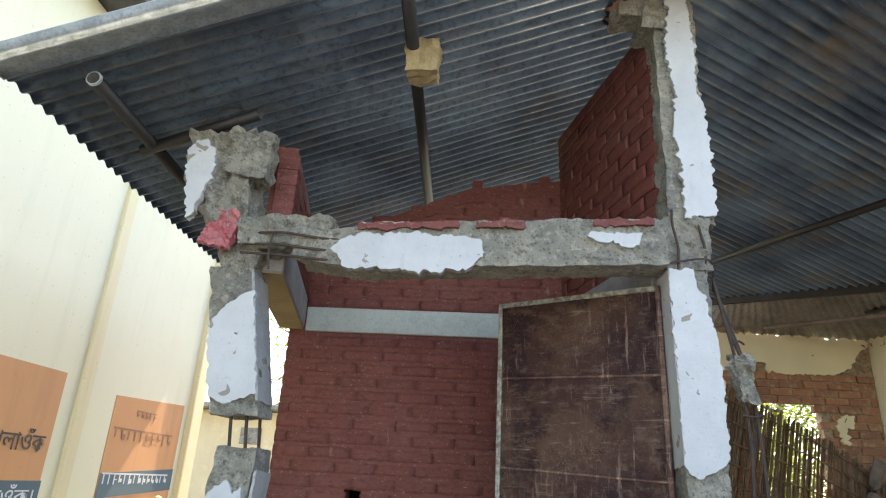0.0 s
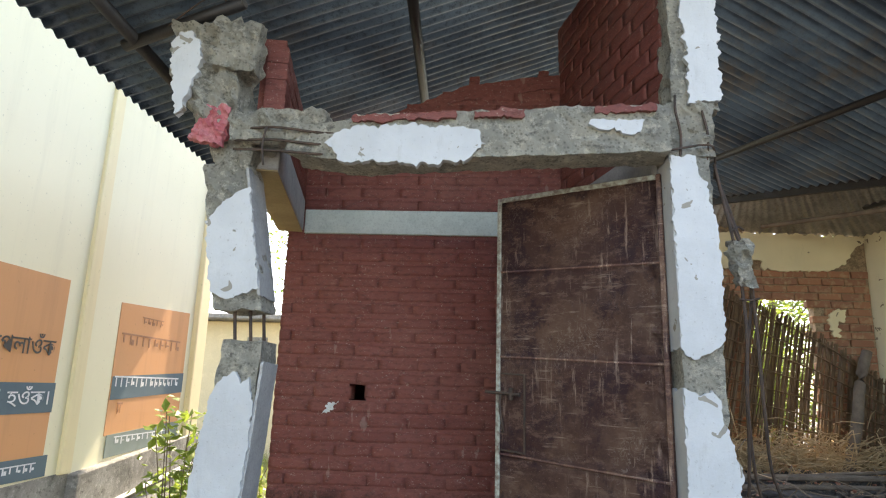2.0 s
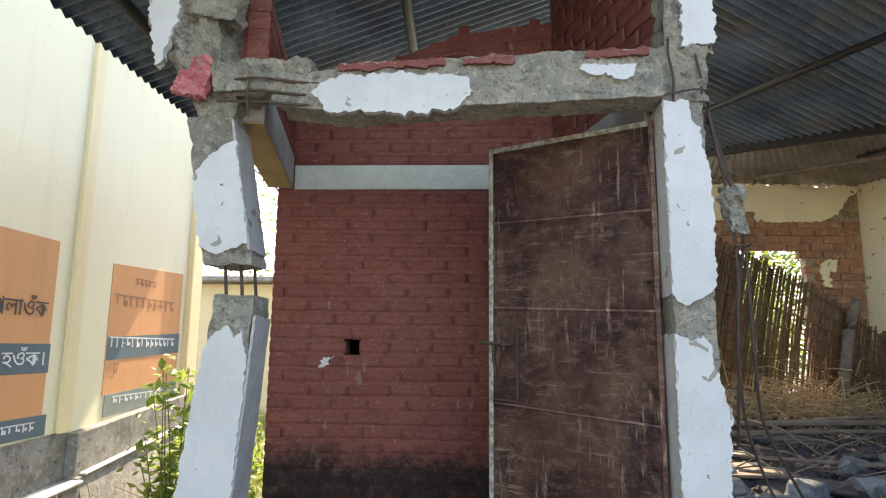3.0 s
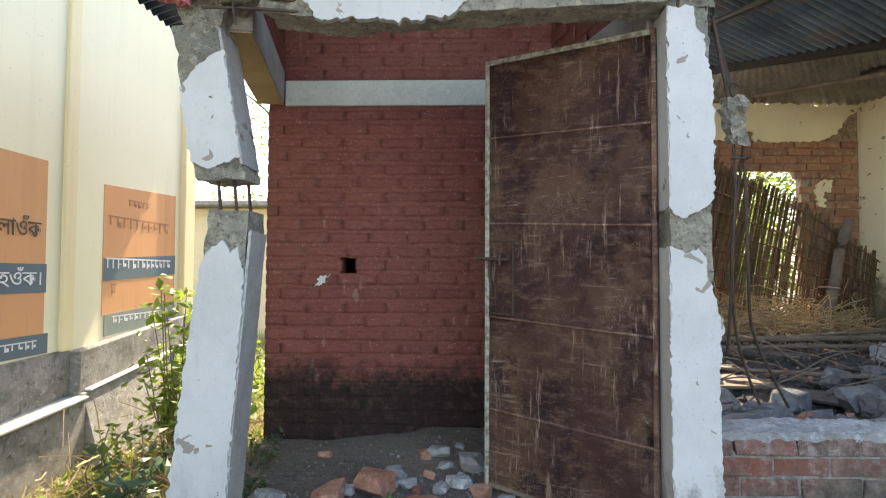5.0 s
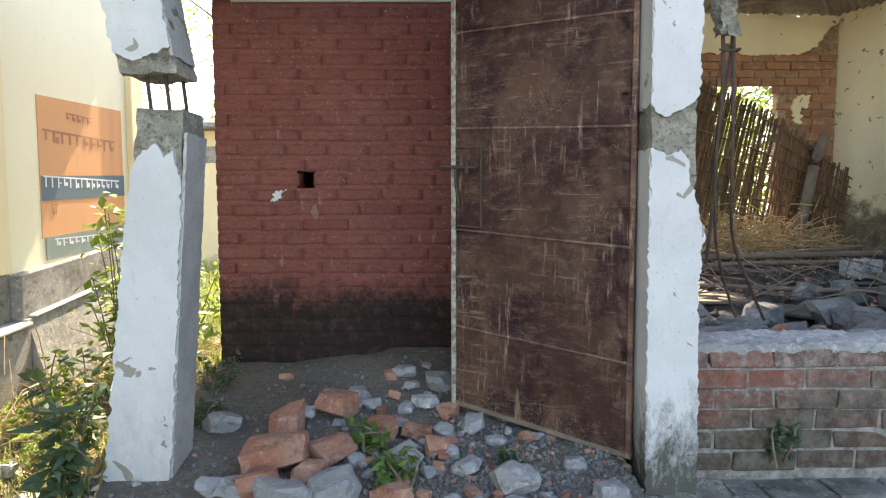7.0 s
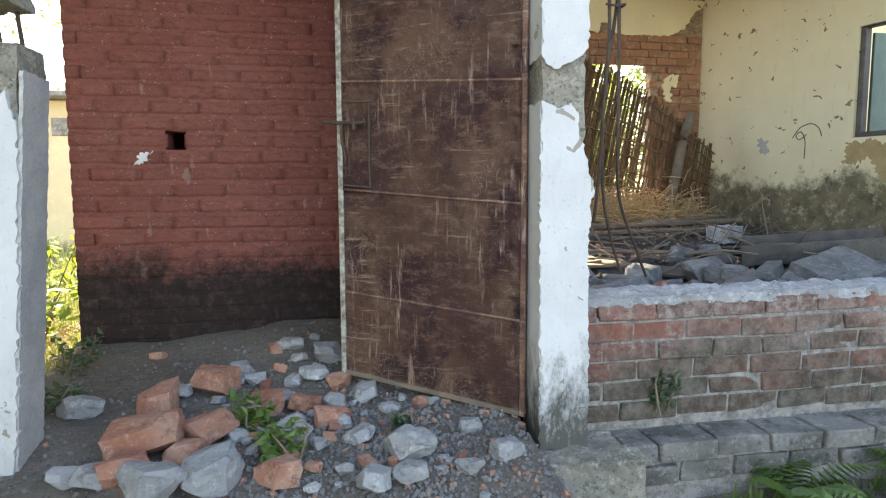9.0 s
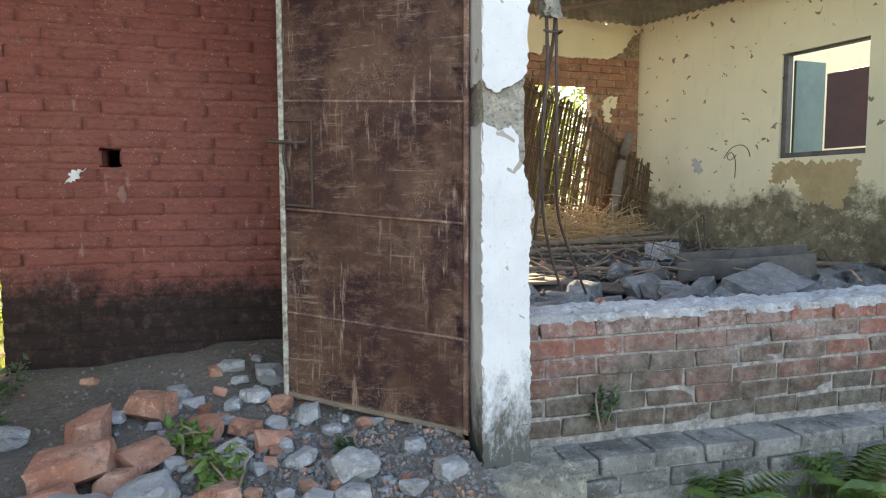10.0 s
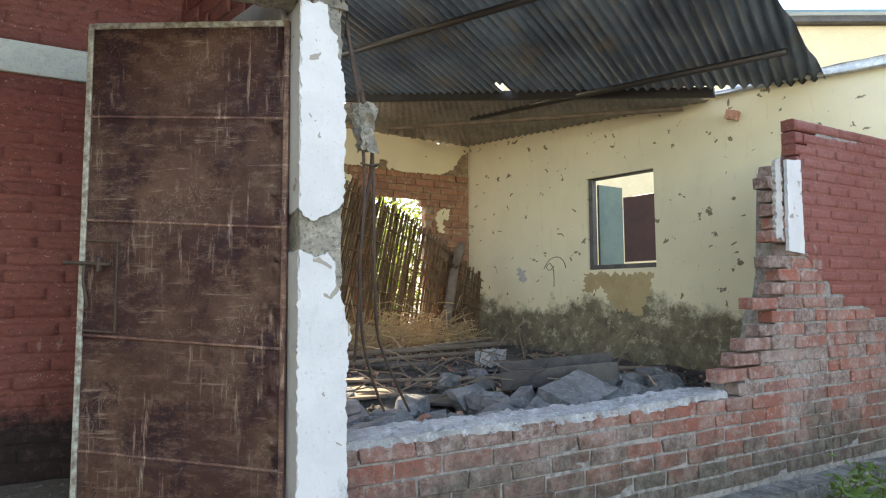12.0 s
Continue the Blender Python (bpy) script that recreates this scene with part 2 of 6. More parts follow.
def mat_leaf(name, a, b, shine=0.45):
    k = Nodes(name)
    c = k.mix(k.island(), a, b)
    c = k.mix(k.ramp(k.noise(40, 4), 0.5, 0.8), c, tuple(v * 0.7 for v in a))
    k.b.inputs["Transmission Weight"].default_value = 0.0
    m = k.done(c, shine)
    tr = k.add("ShaderNodeBsdfTranslucent")
    k.put(k.mix(0.5, c, (0.32, 0.42, 0.05)), tr.inputs[0])
    ms = k.t.nodes.new("ShaderNodeMixShader")
    ms.inputs[0].default_value = 0.4
    k.t.links.new(k.b.outputs[0], ms.inputs[1])
    k.t.links.new(tr.outputs[0], ms.inputs[2])
    k.t.links.new(ms.outputs[0], k.t.nodes["Material Output"].inputs[0])
    return m


M_RED = mat_red_brick()
M_BARE = mat_bare_brick()
M_INNER = mat_old_wall_brick()
M_MORTAR_RED = M_RED
M_MORTAR = mat_mortar("cement_mortar", (0.30, 0.285, 0.265))
M_MORTAR_EARTH = mat_mortar("lime_mortar", (0.36, 0.27, 0.17))
M_WHITE = mat_plaster_white("white_plaster", 0.94)
M_WHITE_DRY = mat_plaster_white("white_plaster_dry", 0.25)
M_FOOT = mat_concrete("cement_smeared_brick", (0.150, 0.148, 0.132), (0.33, 0.325, 0.305), 0.3)
M_CONC = mat_concrete("broken_concrete", (0.31, 0.30, 0.255), (0.52, 0.49, 0.40), 0.8, 40, 0.03)
M_RUBBLE = mat_concrete("concrete_rubble", (0.34, 0.35, 0.36), (0.46, 0.47, 0.475), 0.25, 70, 0.010, 0.45)
# Darker copy of the porch concrete, with the room's shade in its colour.
M_ROOM_RUBBLE = mat_concrete("shaded_grey_rubble", (0.135, 0.142, 0.148), (0.25, 0.258, 0.262), 0.3, 60, 0.012, 0.5)
M_RUBBLE_DARK = mat_concrete("damp_blue_grey_rubble", (0.29, 0.305, 0.315), (0.42, 0.435, 0.445), 0.3, 80, 0.010)
M_BAND = mat_simple("pale_green_paint", (0.52, 0.56, 0.50), (0.44, 0.48, 0.43), 6, 0.6, 0.2)
M_GREYP = mat_simple("grey_cement_render", (0.42, 0.42, 0.40), (0.33, 0.33, 0.32), 7, 0.85, 0.4)
M_OCHRE = mat_simple("ochre_formwork_face", (0.42, 0.33, 0.18), (0.34, 0.26, 0.14), 5, 0.85, 0.3)
M_DOOR = mat_door()
M_EDGE = mat_simple("chipped_pale_paint", (0.40, 0.42, 0.36), (0.16, 0.12, 0.095), 34, 0.6, 0.3)
M_IRON = mat_simple("rusty_iron", (0.055, 0.042, 0.035), (0.095, 0.060, 0.042), 20, 0.7, 0.4, 90, 0.3)
M_PIPE = mat_simple("dull_steel_pipe", (0.030, 0.028, 0.028), (0.036, 0.032, 0.030), 12, 0.5, 0.2, 90, 0.4)
M_CREAM = mat_cream("cream_room_wall", (0.70, 0.655, 0.46), (0.62, 0.58, 0.41), (0.225, 0.195, 0.125), 0.98, 0.66)
M_CREAM2 = mat_cream("cream_back_wall", (0.76, 0.68, 0.43), (0.66, 0.59, 0.38), (0.27, 0.225, 0.11), 0.5, 0.68)
M_YELLOW = mat_wash("cream_yellow_wash", (0.80, 0.745, 0.53), (0.76, 0.71, 0.50))
M_YELLOW2 = mat_wash("yellow_pilaster_wash", (0.80, 0.69, 0.42), (0.75, 0.645, 0.39))
M_PLINTH = mat_concrete("weathered_grey_plinth", (0.17, 0.165, 0.15), (0.30, 0.29, 0.265), 0.1, 50, 0.010)
M_ORANGE = mat_wash("orange_wall_paint", (0.66, 0.32, 0.135), (0.61, 0.31, 0.145), 0.2)
M_SLATE = mat_wash("slate_wall_paint", (0.085, 0.13, 0.155), (0.11, 0.16, 0.18), 0.2)
M_MOSSY = mat_wash("green_grey_wall_paint", (0.16, 0.21, 0.19), (0.25, 0.29, 0.26), 0.3)
M_INK = mat_simple("black_lettering", (0.05, 0.045, 0.04), (0.07, 0.06, 0.05), 8, 0.75, 0.1)
M_INKPALE = mat_simple("faded_brown_lettering", (0.36, 0.17, 0.085), (0.42, 0.20, 0.10), 8, 0.75, 0.1)
M_CHALK = mat_simple("white_lettering", (0.72, 0.74, 0.74), (0.62, 0.64, 0.65), 8, 0.75, 0.1)
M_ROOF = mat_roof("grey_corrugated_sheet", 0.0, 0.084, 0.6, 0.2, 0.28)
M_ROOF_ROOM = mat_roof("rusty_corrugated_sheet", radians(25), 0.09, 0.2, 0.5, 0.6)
M_GALV = mat_simple("weathered_galvanised_sheet", (0.52, 0.56, 0.57), (0.36, 0.40, 0.41), 16, 0.45, 0.15, 60, 0.1, 0, 0.6)
M_GROUND = mat_ground()
# Paler than the other sheets: the light falling on it is in the colour.
M_ROOF_PALE = mat_simple("pale_lit_sheet", (0.30, 0.29, 0.26), (0.20, 0.195, 0.18), 5, 0.6, 0.2, 40, 0.2, 0, 0.6)
M_CLOTH = mat_simple("faded_red_cloth", (0.40, 0.10, 0.115), (0.50, 0.22, 0.22), 14, 0.9, 0.3)
M_BAMBOO = mat_simple("dry_bamboo", (0.22, 0.14, 0.068), (0.11, 0.065, 0.036), 9, 0.75, 0.3, 60, 0.0, 0.75)
def see_through(material, share, tint):
    """Let some light through a thin material."""
    t = material.node_tree
    tr = t.nodes.new("ShaderNodeBsdfTranslucent")
    tr.inputs[0].default_value = (*tint, 1)
    ms = t.nodes.new("ShaderNodeMixShader")
    ms.inputs[0].default_value = share
    t.links.new(t.nodes["Principled BSDF"].outputs[0], ms.inputs[1])
    t.links.new(tr.outputs[0], ms.inputs[2])
    t.links.new(ms.outputs[0], t.nodes["Material Output"].inputs[0])
    return material


see_through(M_BAMBOO, 0.14, (0.55, 0.34, 0.14))
M_LITTER = see_through(mat_simple("dry_leaf_litter", (0.38, 0.28, 0.17), (0.52, 0.43, 0.30), 11, 0.85, 0.2, 60), 0.25, (0.5, 0.38, 0.2))
M_WOOD = mat_simple("weathered_timber", (0.20, 0.155, 0.115), (0.13, 0.10, 0.075), 7, 0.85, 0.5)
M_STRAW = mat_simple("dry_straw", (0.52, 0.38, 0.21), (0.38, 0.26, 0.14), 14, 0.9, 0.2)
M_LEAF = mat_leaf("green_leaf", (0.13, 0.22, 0.035), (0.27, 0.33, 0.075))
M_DARKLEAF = mat_leaf("dark_leaf", (0.035, 0.075, 0.045), (0.06, 0.11, 0.06))
M_FERN = mat_leaf("fern_green", (0.075, 0.15, 0.035), (0.12, 0.20, 0.05))
M_GRASS = mat_leaf("dry_grass", (0.20, 0.24, 0.07), (0.36, 0.32, 0.14), 0.7)
M_BARK = mat_simple("bark", (0.12, 0.09, 0.065), (0.20, 0.16, 0.12), 14, 0.9, 0.6)
M_GREENP = mat_simple("green_shutter_paint", (0.085, 0.15, 0.13), (0.065, 0.12, 0.11), 5, 0.55, 0.15)
M_MAROON = mat_simple("maroon_shutter_paint", (0.085, 0.030, 0.034), (0.06, 0.024, 0.028), 4, 0.5, 0.15)
M_PALE = mat_simple("pale_far_wall", (0.66, 0.56, 0.36), (0.60, 0.51, 0.33), 2, 0.85, 0.2)
M_BLUE = mat_simple("blue_grey_sheet", (0.13, 0.22, 0.27), (0.10, 0.18, 0.23), 4, 0.5, 0.15)
M_DARKSHEET = mat_simple("dark_board", (0.045, 0.045, 0.048), (0.09, 0.085, 0.08), 6, 0.55, 0.3)
# Near-black base colour stands for the shade in gaps between the room's lumps.
M_SHADEFLOOR = mat_concrete("shaded_debris_floor", (0.060, 0.058, 0.056), (0.10, 0.097, 0.092), 0.4)
M_RUBRED = mat_concrete("broken_red_brick", (0.42, 0.175, 0.115), (0.52, 0.31, 0.23), 0.2, 70, 0.010, 0.38)
M_GRAVEL = mat_concrete("fine_debris", (0.24, 0.24, 0.24), (0.36, 0.36, 0.355), 0.4)


# ---- building helpers ----
def bm_object(name, bm, material, smooth=False):
    me = bpy.data.meshes.new(name)
    bm.to_mesh(me)
    bm.free()
    for m in material if isinstance(material, (list, tuple)) else [material]:
        me.materials.append(m)
    if smooth:
        for p in me.polygons:
            p.use_smooth = True
    return new(name, me)


def part(name, bm, material, parent, label="", smooth=False):
    ob = bm_object(name, bm, material, smooth)
    ob.parent = parent
    if label:
        ob["label"] = label
    return ob


def thing(name, at, label, category, group="", kind=""):
    ob = new(name)
    ob.location = at
    ob.empty_display_size = 0.05
    return tagged(ob, label, category, group, kind)


def keep(ob, parent):
    """Parent a world-space piece to a thing that stands away from the origin."""
    ob.parent = parent
    ob.matrix_parent_inverse = Matrix.Translation(parent.location).inverted()
    return ob


def wpart(name, bm, material, parent, label="", smooth=False):
    """A part whose mesh is in world places."""
    ob = bm_object(name, bm, material, smooth)
    keep(ob, parent)
    if label:
        ob["label"] = label
    return ob


def box(bm, x0, x1, y0, y1, z0, z1, bevel=0.0, m=None):
    g = bmesh.ops.create_cube(bm, size=1.0)
    mm = Matrix.Translation(((x0 + x1) / 2, (y0 + y1) / 2, (z0 + z1) / 2)) @ Matrix.Diagonal((x1 - x0, y1 - y0, z1 - z0, 1))
    bmesh.ops.transform(bm, matrix=(m @ mm) if m else mm, verts=g["verts"])
    if bevel:
        es = list({e for v in g["verts"] for e in v.link_edges})
        bmesh.ops.bevel(bm, geom=es, offset=bevel, segments=1, affect="EDGES")
    return bm


def prism(bm, pts, y0, y1):
    """A solid from an outline in x, z, between two depths y."""
    lo = [bm.verts.new((x, y0, z)) for x, z in pts]
    hi = [bm.verts.new((x, y1, z)) for x, z in pts]
    n = len(pts)
    bm.faces.new(lo), bm.faces.new(hi[::-1])
    for i in range(n):
        bm.faces.new((lo[i], hi[i], hi[(i + 1) % n], lo[(i + 1) % n]))
    bmesh.ops.recalc_face_normals(bm, faces=bm.faces)
    return bm


def jagged(pts, amp, step, seed):
    """An outline with its edges broken up."""
    out, r = [], random.Random(seed)
    for (x0, z0), (x1, z1) in zip(pts, pts[1:] + pts[:1]):
        n = max(1, int(math.hypot(x1 - x0, z1 - z0) / step))
        nx, nz = -(z1 - z0), x1 - x0
        l = math.hypot(nx, nz) or 1
        for i in range(n):
            f = i / n
            d = (r.uniform(-amp, amp) * 0.55 + amp * 2.2 * noise.fractal(Vector((x0 * 13 + f * (x1 - x0) * 26, z0 * 13 + f * (z1 - z0) * 26, seed)), 0.7, 2.1, 3)) if i else 0
            out.append((x0 + (x1 - x0) * f + nx / l * d, z0 + (z1 - z0) * f + nz / l * d))
    return out


def flake(pts, y0, y1, amp=0.008, step=0.025, seed=0):
    bm = prism(bmesh.new(), jagged(pts, amp, step * 0.5, seed), y0, y1)
    bmesh.ops.triangulate(bm, faces=[f for f in bm.faces if len(f.verts) > 4])
    return bm


def shear(bm, p0, p1, axis=2):
    """Slide x (and y) of all points with their height, from p0 (x, y, z) to p1."""
    for v in bm.verts:
        f = (v.co.z - p0[2]) / (p1[2] - p0[2])
        v.co.x += p0[0] + (p1[0] - p0[0]) * f
        v.co.y += p0[1] + (p1[1] - p0[1]) * f
    return bm


def rough_box(sx, sy, sz, cell=0.022, amp=0.012, seed=0, freq=14.0, m=None):
    """A lump with broken faces; the base rests at z = 0."""
    bm = bmesh.new()
    bmesh.ops.create_cube(bm, size=1.0)
    bmesh.ops.transform(bm, matrix=Matrix.Translation((0, 0, sz / 2)) @ Matrix.Diagonal((sx, sy, sz, 1)), verts=bm.verts)
    for axis, size in ((0, sx), (1, sy), (2, sz)):
        n = int(size / cell)
        for i in range(1, n):
            co, no = [0, 0, 0], [0, 0, 0]
            no[axis] = 1
            co[axis] = (0 if axis == 2 else -size / 2) + size * i / n
            bmesh.ops.bisect_plane(bm, geom=bm.verts[:] + bm.edges[:] + bm.faces[:], plane_co=co, plane_no=no)
    bm.normal_update()
    off = Vector((seed * 3.7, seed * 1.3, seed * 7.1))
    for v in bm.verts:
        d = noise.fractal(v.co * freq + off, 0.8, 2.2, 4) * amp * 1.4
        j = noise.noise_vector(v.co * freq * 2.3 + off) * amp * 0.7
        e = max(0.0, noise.noise(v.co * freq * 4.5 + off)) * amp * 0.8
        v.co += v.normal * (d + e) + j
    if m:
        bmesh.ops.transform(bm, matrix=m, verts=bm.verts)
    return bm


def tube(bm, pts, r, seg=7, r1=None):
    """A bar along a line of points."""
    pts = [Vector(p) for p in pts]
    rings = []
    for i, p in enumerate(pts):
        d = (pts[min(i + 1, len(pts) - 1)] - pts[max(i - 1, 0)]).normalized()
        u = d.cross(Vector((0.31, 0.2, 0.93)) if abs(d.z) < 0.9 else Vector((1, 0, 0))).normalized()
        w = d.cross(u)
        rr = r + ((r1 if r1 is not None else r) - r) * i / max(1, len(pts) - 1)
        rings.append([bm.verts.new(p + (u * math.cos(a) + w * math.sin(a)) * rr) for a in (2 * math.pi * k / seg for k in range(seg))])
    for a, b in zip(rings, rings[1:]):
        for k in range(seg):
            bm.faces.new((a[k], a[(k + 1) % seg], b[(k + 1) % seg], b[k]))
    bm.faces.new(rings[0][::-1]), bm.faces.new(rings[-1])
    bmesh.ops.recalc_face_normals(bm, faces=bm.faces)
    return bm


def bend(pts, n=14):
    """A smooth line through a few points."""
    pts = [Vector(p) for p in pts]
    out = []
    for i in range(len(pts) - 1):
        p0, p1, p2, p3 = pts[max(i - 1, 0)], pts[i], pts[i + 1], pts[min(i + 2, len(pts) - 1)]
        m = max(2, n // (len(pts) - 1))
        for k in range(m):
            t = k / m
            out.append(0.5 * ((2 * p1) + (p2 - p0) * t + (2 * p0 - 5 * p1 + 4 * p2 - p3) * t * t + (3 * p1 - p0 - 3 * p2 + p3) * t ** 3))
    return out + [pts[-1]]


def chunk_mesh(name, seed, material, cuts=9, flat=0.75):
    """A broken lump about one metre wide, cut by random planes."""
    r = random.Random(seed)
    bm = bmesh.new()
    bmesh.ops.create_cube(bm, size=1.0)
    for i in range(cuts):
        no = Vector((r.gauss(0, 1), r.gauss(0, 1), r.gauss(0, 1))).normalized()
        g = bmesh.ops.bisect_plane(bm, geom=bm.verts[:] + bm.edges[:] + bm.faces[:], plane_co=no * r.uniform(0.40, 0.58), plane_no=no, clear_outer=True)
        es = [e for e in g["geom_cut"] if isinstance(e, bmesh.types.BMEdge)]
        if es:
            bmesh.ops.edgeloop_fill(bm, edges=es)
    bmesh.ops.triangulate(bm, faces=bm.faces)
    bmesh.ops.subdivide_edges(bm, edges=bm.edges, cuts=2, use_grid_fill=True)
    for v in bm.verts:
        v.co += noise.noise_vector(v.co * 4 + Vector((seed, 0, 0))) * 0.045 + noise.noise_vector(v.co * 11 + Vector((0, seed, 0))) * 0.022
    zmin = min(v.co.z for v in bm.verts)
    for v in bm.verts:
        v.co.z = (v.co.z - zmin) * flat
    bmesh.ops.recalc_face_normals(bm, faces=bm.faces)
    me = bpy.data.meshes.new(name)
    bm.to_mesh(me)
    bm.free()
    me.materials.append(material)
    return me


def brick_meshes(name, length, height, depth, material, count=5, rough=0.004, seed=0):
    out = []
    for i in range(count):
        bm = bmesh.new()
        box(bm, -length / 2, length / 2, 0, depth, 0, height, 0.005)
        for v in bm.verts:
            v.co += noise.noise_vector(v.co * 31 + Vector((i * 5 + seed, seed, 0))) * rough
        me = bpy.data.meshes.new(name)
        bm.to_mesh(me)
        bm.free()
        me.materials.append(material)
        out.append(me)
    return out


def swollen_bricks(name, length, height, depth, material, count=8, seed=0, swell=0.011):
    """Painted bricks with soft swollen faces, closed upright joints and wavy bed joints."""
    out = []
    for i in range(count):
        bm = bmesh.new()
        nu, nv = 6, 6
        grid = []
        for j in range(nv + 1):
            row = []
            for u in range(nu + 1):
                x, f = -length / 2 + length * u / nu, j / nv
                n1 = noise.noise((x * 17, f * 1.9, i * 7.3 + seed))
                y = swell * abs(2 * f - 1) ** 6 + (0.0012 if u in (0, nu) else 0.0) + 0.0045 * n1 * (0.3 if u in (0, nu) else 1)
                z = height * f + (0.006 * noise.noise((x * 13, j * 3.0, i * 3.1 + seed)) if j in (0, nv) else 0)
                row.append(bm.verts.new((x, y, z)))
            grid.append(row)
        for j in range(nv):
            for u in range(nu):
                bm.faces.new((grid[j][u], grid[j][u + 1], grid[j + 1][u + 1], grid[j + 1][u]))
        es = [e for e in bm.edges if e.is_boundary]
        g = bmesh.ops.extrude_edge_only(bm, edges=es)
        for v in g["geom"]:
            if isinstance(v, bmesh.types.BMVert):
                v.co.y = depth
        bmesh.ops.recalc_face_normals(bm, faces=bm.faces)
        me = bpy.data.meshes.new(name)
        bm.to_mesh(me)
        bm.free()
        for p in me.polygons:
            p.use_smooth = abs(p.normal.y) > 0.5
        me.materials.append(material)
        out.append(me)
    return out


COURSE, LENGTH = 0.086, 0.252


def lay_bricks(parent, meshes, p0, p1, z0, courses, keep_brick, seed=0, jitter=0.004, joint=0.012, sag=0.0):
    """Courses of bricks along the line p0 to p1; keep_brick(s, z) says which stand; s in metres from p0."""
    p0, p1 = Vector((*p0, 0)), Vector((*p1, 0))
    d = (p1 - p0)
    total = d.length
    d.normalize()
    turn = math.atan2(d.y, d.x)
    r = random.Random(seed)
    for c in range(courses):
        z = z0 + c * COURSE
        s = -LENGTH * (0.5 if c % 2 else 0.0) - r.uniform(0.0, 0.05)
        while s < total:
            w = LENGTH * r.uniform(0.93, 1.07)
            a, b = max(s, 0.0), min(s + w, total)
            if b - a > 0.025 and keep_brick((a + b) / 2, z + COURSE / 2):
                o = new("brick", r.choice(meshes))
                at = p0 + d * ((a + b) / 2)
                o.matrix_world = Matrix.Translation((at.x, at.y, z + sag * math.sin(s * 2.1 + c))) @ Matrix.Rotation(turn, 4, "Z") @ pose(0, r.uniform(-jitter, jitter), r.uniform(-0.002, 0.002), r.uniform(-0.8, 0.8), r.uniform(-0.5, 0.5), r.uniform(-0.6, 0.6)) @ Matrix.Diagonal(((b - a - joint) / LENGTH, 1, 1, 1))
                mw = o.matrix_world.copy()
                o.parent = parent
                o.matrix_parent_inverse = Matrix.Translation(parent.location).inverted()
                o.matrix_basis = mw
            s += w


def structure(name, bm, material, label, category="", smooth=False):
    return tagged(bm_object(name, bm, material, smooth), label, category or name.split("_")[0], "", "structure")


# ---- ground ----
def smooth_step(a, b, x):
    t = min(1, max(0, (x - a) / (b - a)))
    return t * t * (3 - 2 * t)


def ground_height(x, y):
    h = -0.36
    apron = smooth_step(-2.75, -2.05, x) * smooth_step(0.12, -0.14, x) * smooth_step(-1.5, 0.1, y) * smooth_step(3.0, 1.6, y)
    h += 0.34 * apron
    h += 0.10 * smooth_step(-2.2, -2.8, x) * smooth_step(-1.0, 1.5, y)
    if abs(x) < 8 and abs(y) < 9:
        p = Vector((x, y, 0))
        h += 0.018 * noise.fractal(p * 3.1, 0.9, 2.0, 4) + 0.008 * noise.noise(p * 17)
        h += apron * smooth_step(0.1, 1.15, y) * (0.075 + 0.10 * smooth_step(-2.0, -0.8, x))
    return h


def graded(lo, hi, step, far):
    xs = [lo + step * i for i in range(int((hi - lo) / step) + 1)]
    d, a, b, left, right = step, lo, hi, [], []
    while b < far:
        d *= 1.35
        a, b = a - d, b + d
        left.append(a), right.append(b)
    return left[::-1] + xs + right


gx, gy = graded(-4.2, 4.8, 0.05, 600), graded(-3.2, 3.4, 0.05, 600)
gv = [(x, y, ground_height(x, y)) for y in gy for x in gx]
nx = len(gx)
gf = [(j * nx + i, j * nx + i + 1, (j + 1) * nx + i + 1, (j + 1) * nx + i) for j in range(len(gy) - 1) for i in range(nx - 1)]
gm = bpy.data.meshes.new("ground")
gm.from_pydata(gv, [], gf)
gm.materials.append(M_GROUND)
for p in gm.polygons:
    p.use_smooth = True
tagged(new("ground", gm), "trodden grey-brown earth with dry grass patches", "ground", "", "structure")

# ---- porch: back wall, side wall, left tie beam and the wall on it ----
BY = 1.20  # face of the red back wall


def gable(x):
    return 2.87 + (x + 1.75) * 0.43 if x < -1.0 else 3.19 + (x + 1.0) * 0.14


bm = prism(bmesh.new(), [(-2.135, 1.19), (-0.30, 1.19), (-0.30, 3.27), (-1.0, 3.17), (-1.75, 2.84), (-2.135, 2.69)], BY + 0.10, BY + 0.22)
box(bm, -2.135, -0.30, BY + 0.10, BY + 0.22, -0.4, 1.09)
box(bm, -2.135, -1.665, BY + 0.10, BY + 0.22, 1.09, 1.19)
box(bm, -1.560, -0.30, BY + 0.10, BY + 0.22, 1.09, 1.19)
# Closed box added unseen behind the hole, keeps the sky out of it.
for q in ((-1.95, -1.25, 0.80, 0.84, 0.22, 1.0), (-1.95, -1.25, 1.46, 1.50, 0.22, 1.0), (-1.95, -1.91, 0.84, 1.46, 0.22, 1.0), (-1.29, -1.25, 0.84, 1.46, 0.22, 1.0), (-1.91, -1.29, 0.84, 1.46, 0.96, 1.0)):
    box(bm, q[0], q[1], BY + q[4], BY + q[5], q[2], q[3])
wall_back = structure("wall_back", bm, M_MORTAR_RED, "back wall of red-painted brick with a small hole", "wall")
bm = box(bmesh.new(), -2.128, -0.30, BY + 0.007, BY + 0.11, -0.4, 1.09)
box(bm, -2.128, -1.665, BY + 0.007, BY + 0.11, 1.09, 1.19)
box(bm, -1.560, -0.30, BY + 0.007, BY + 0.11, 1.09, 1.19)
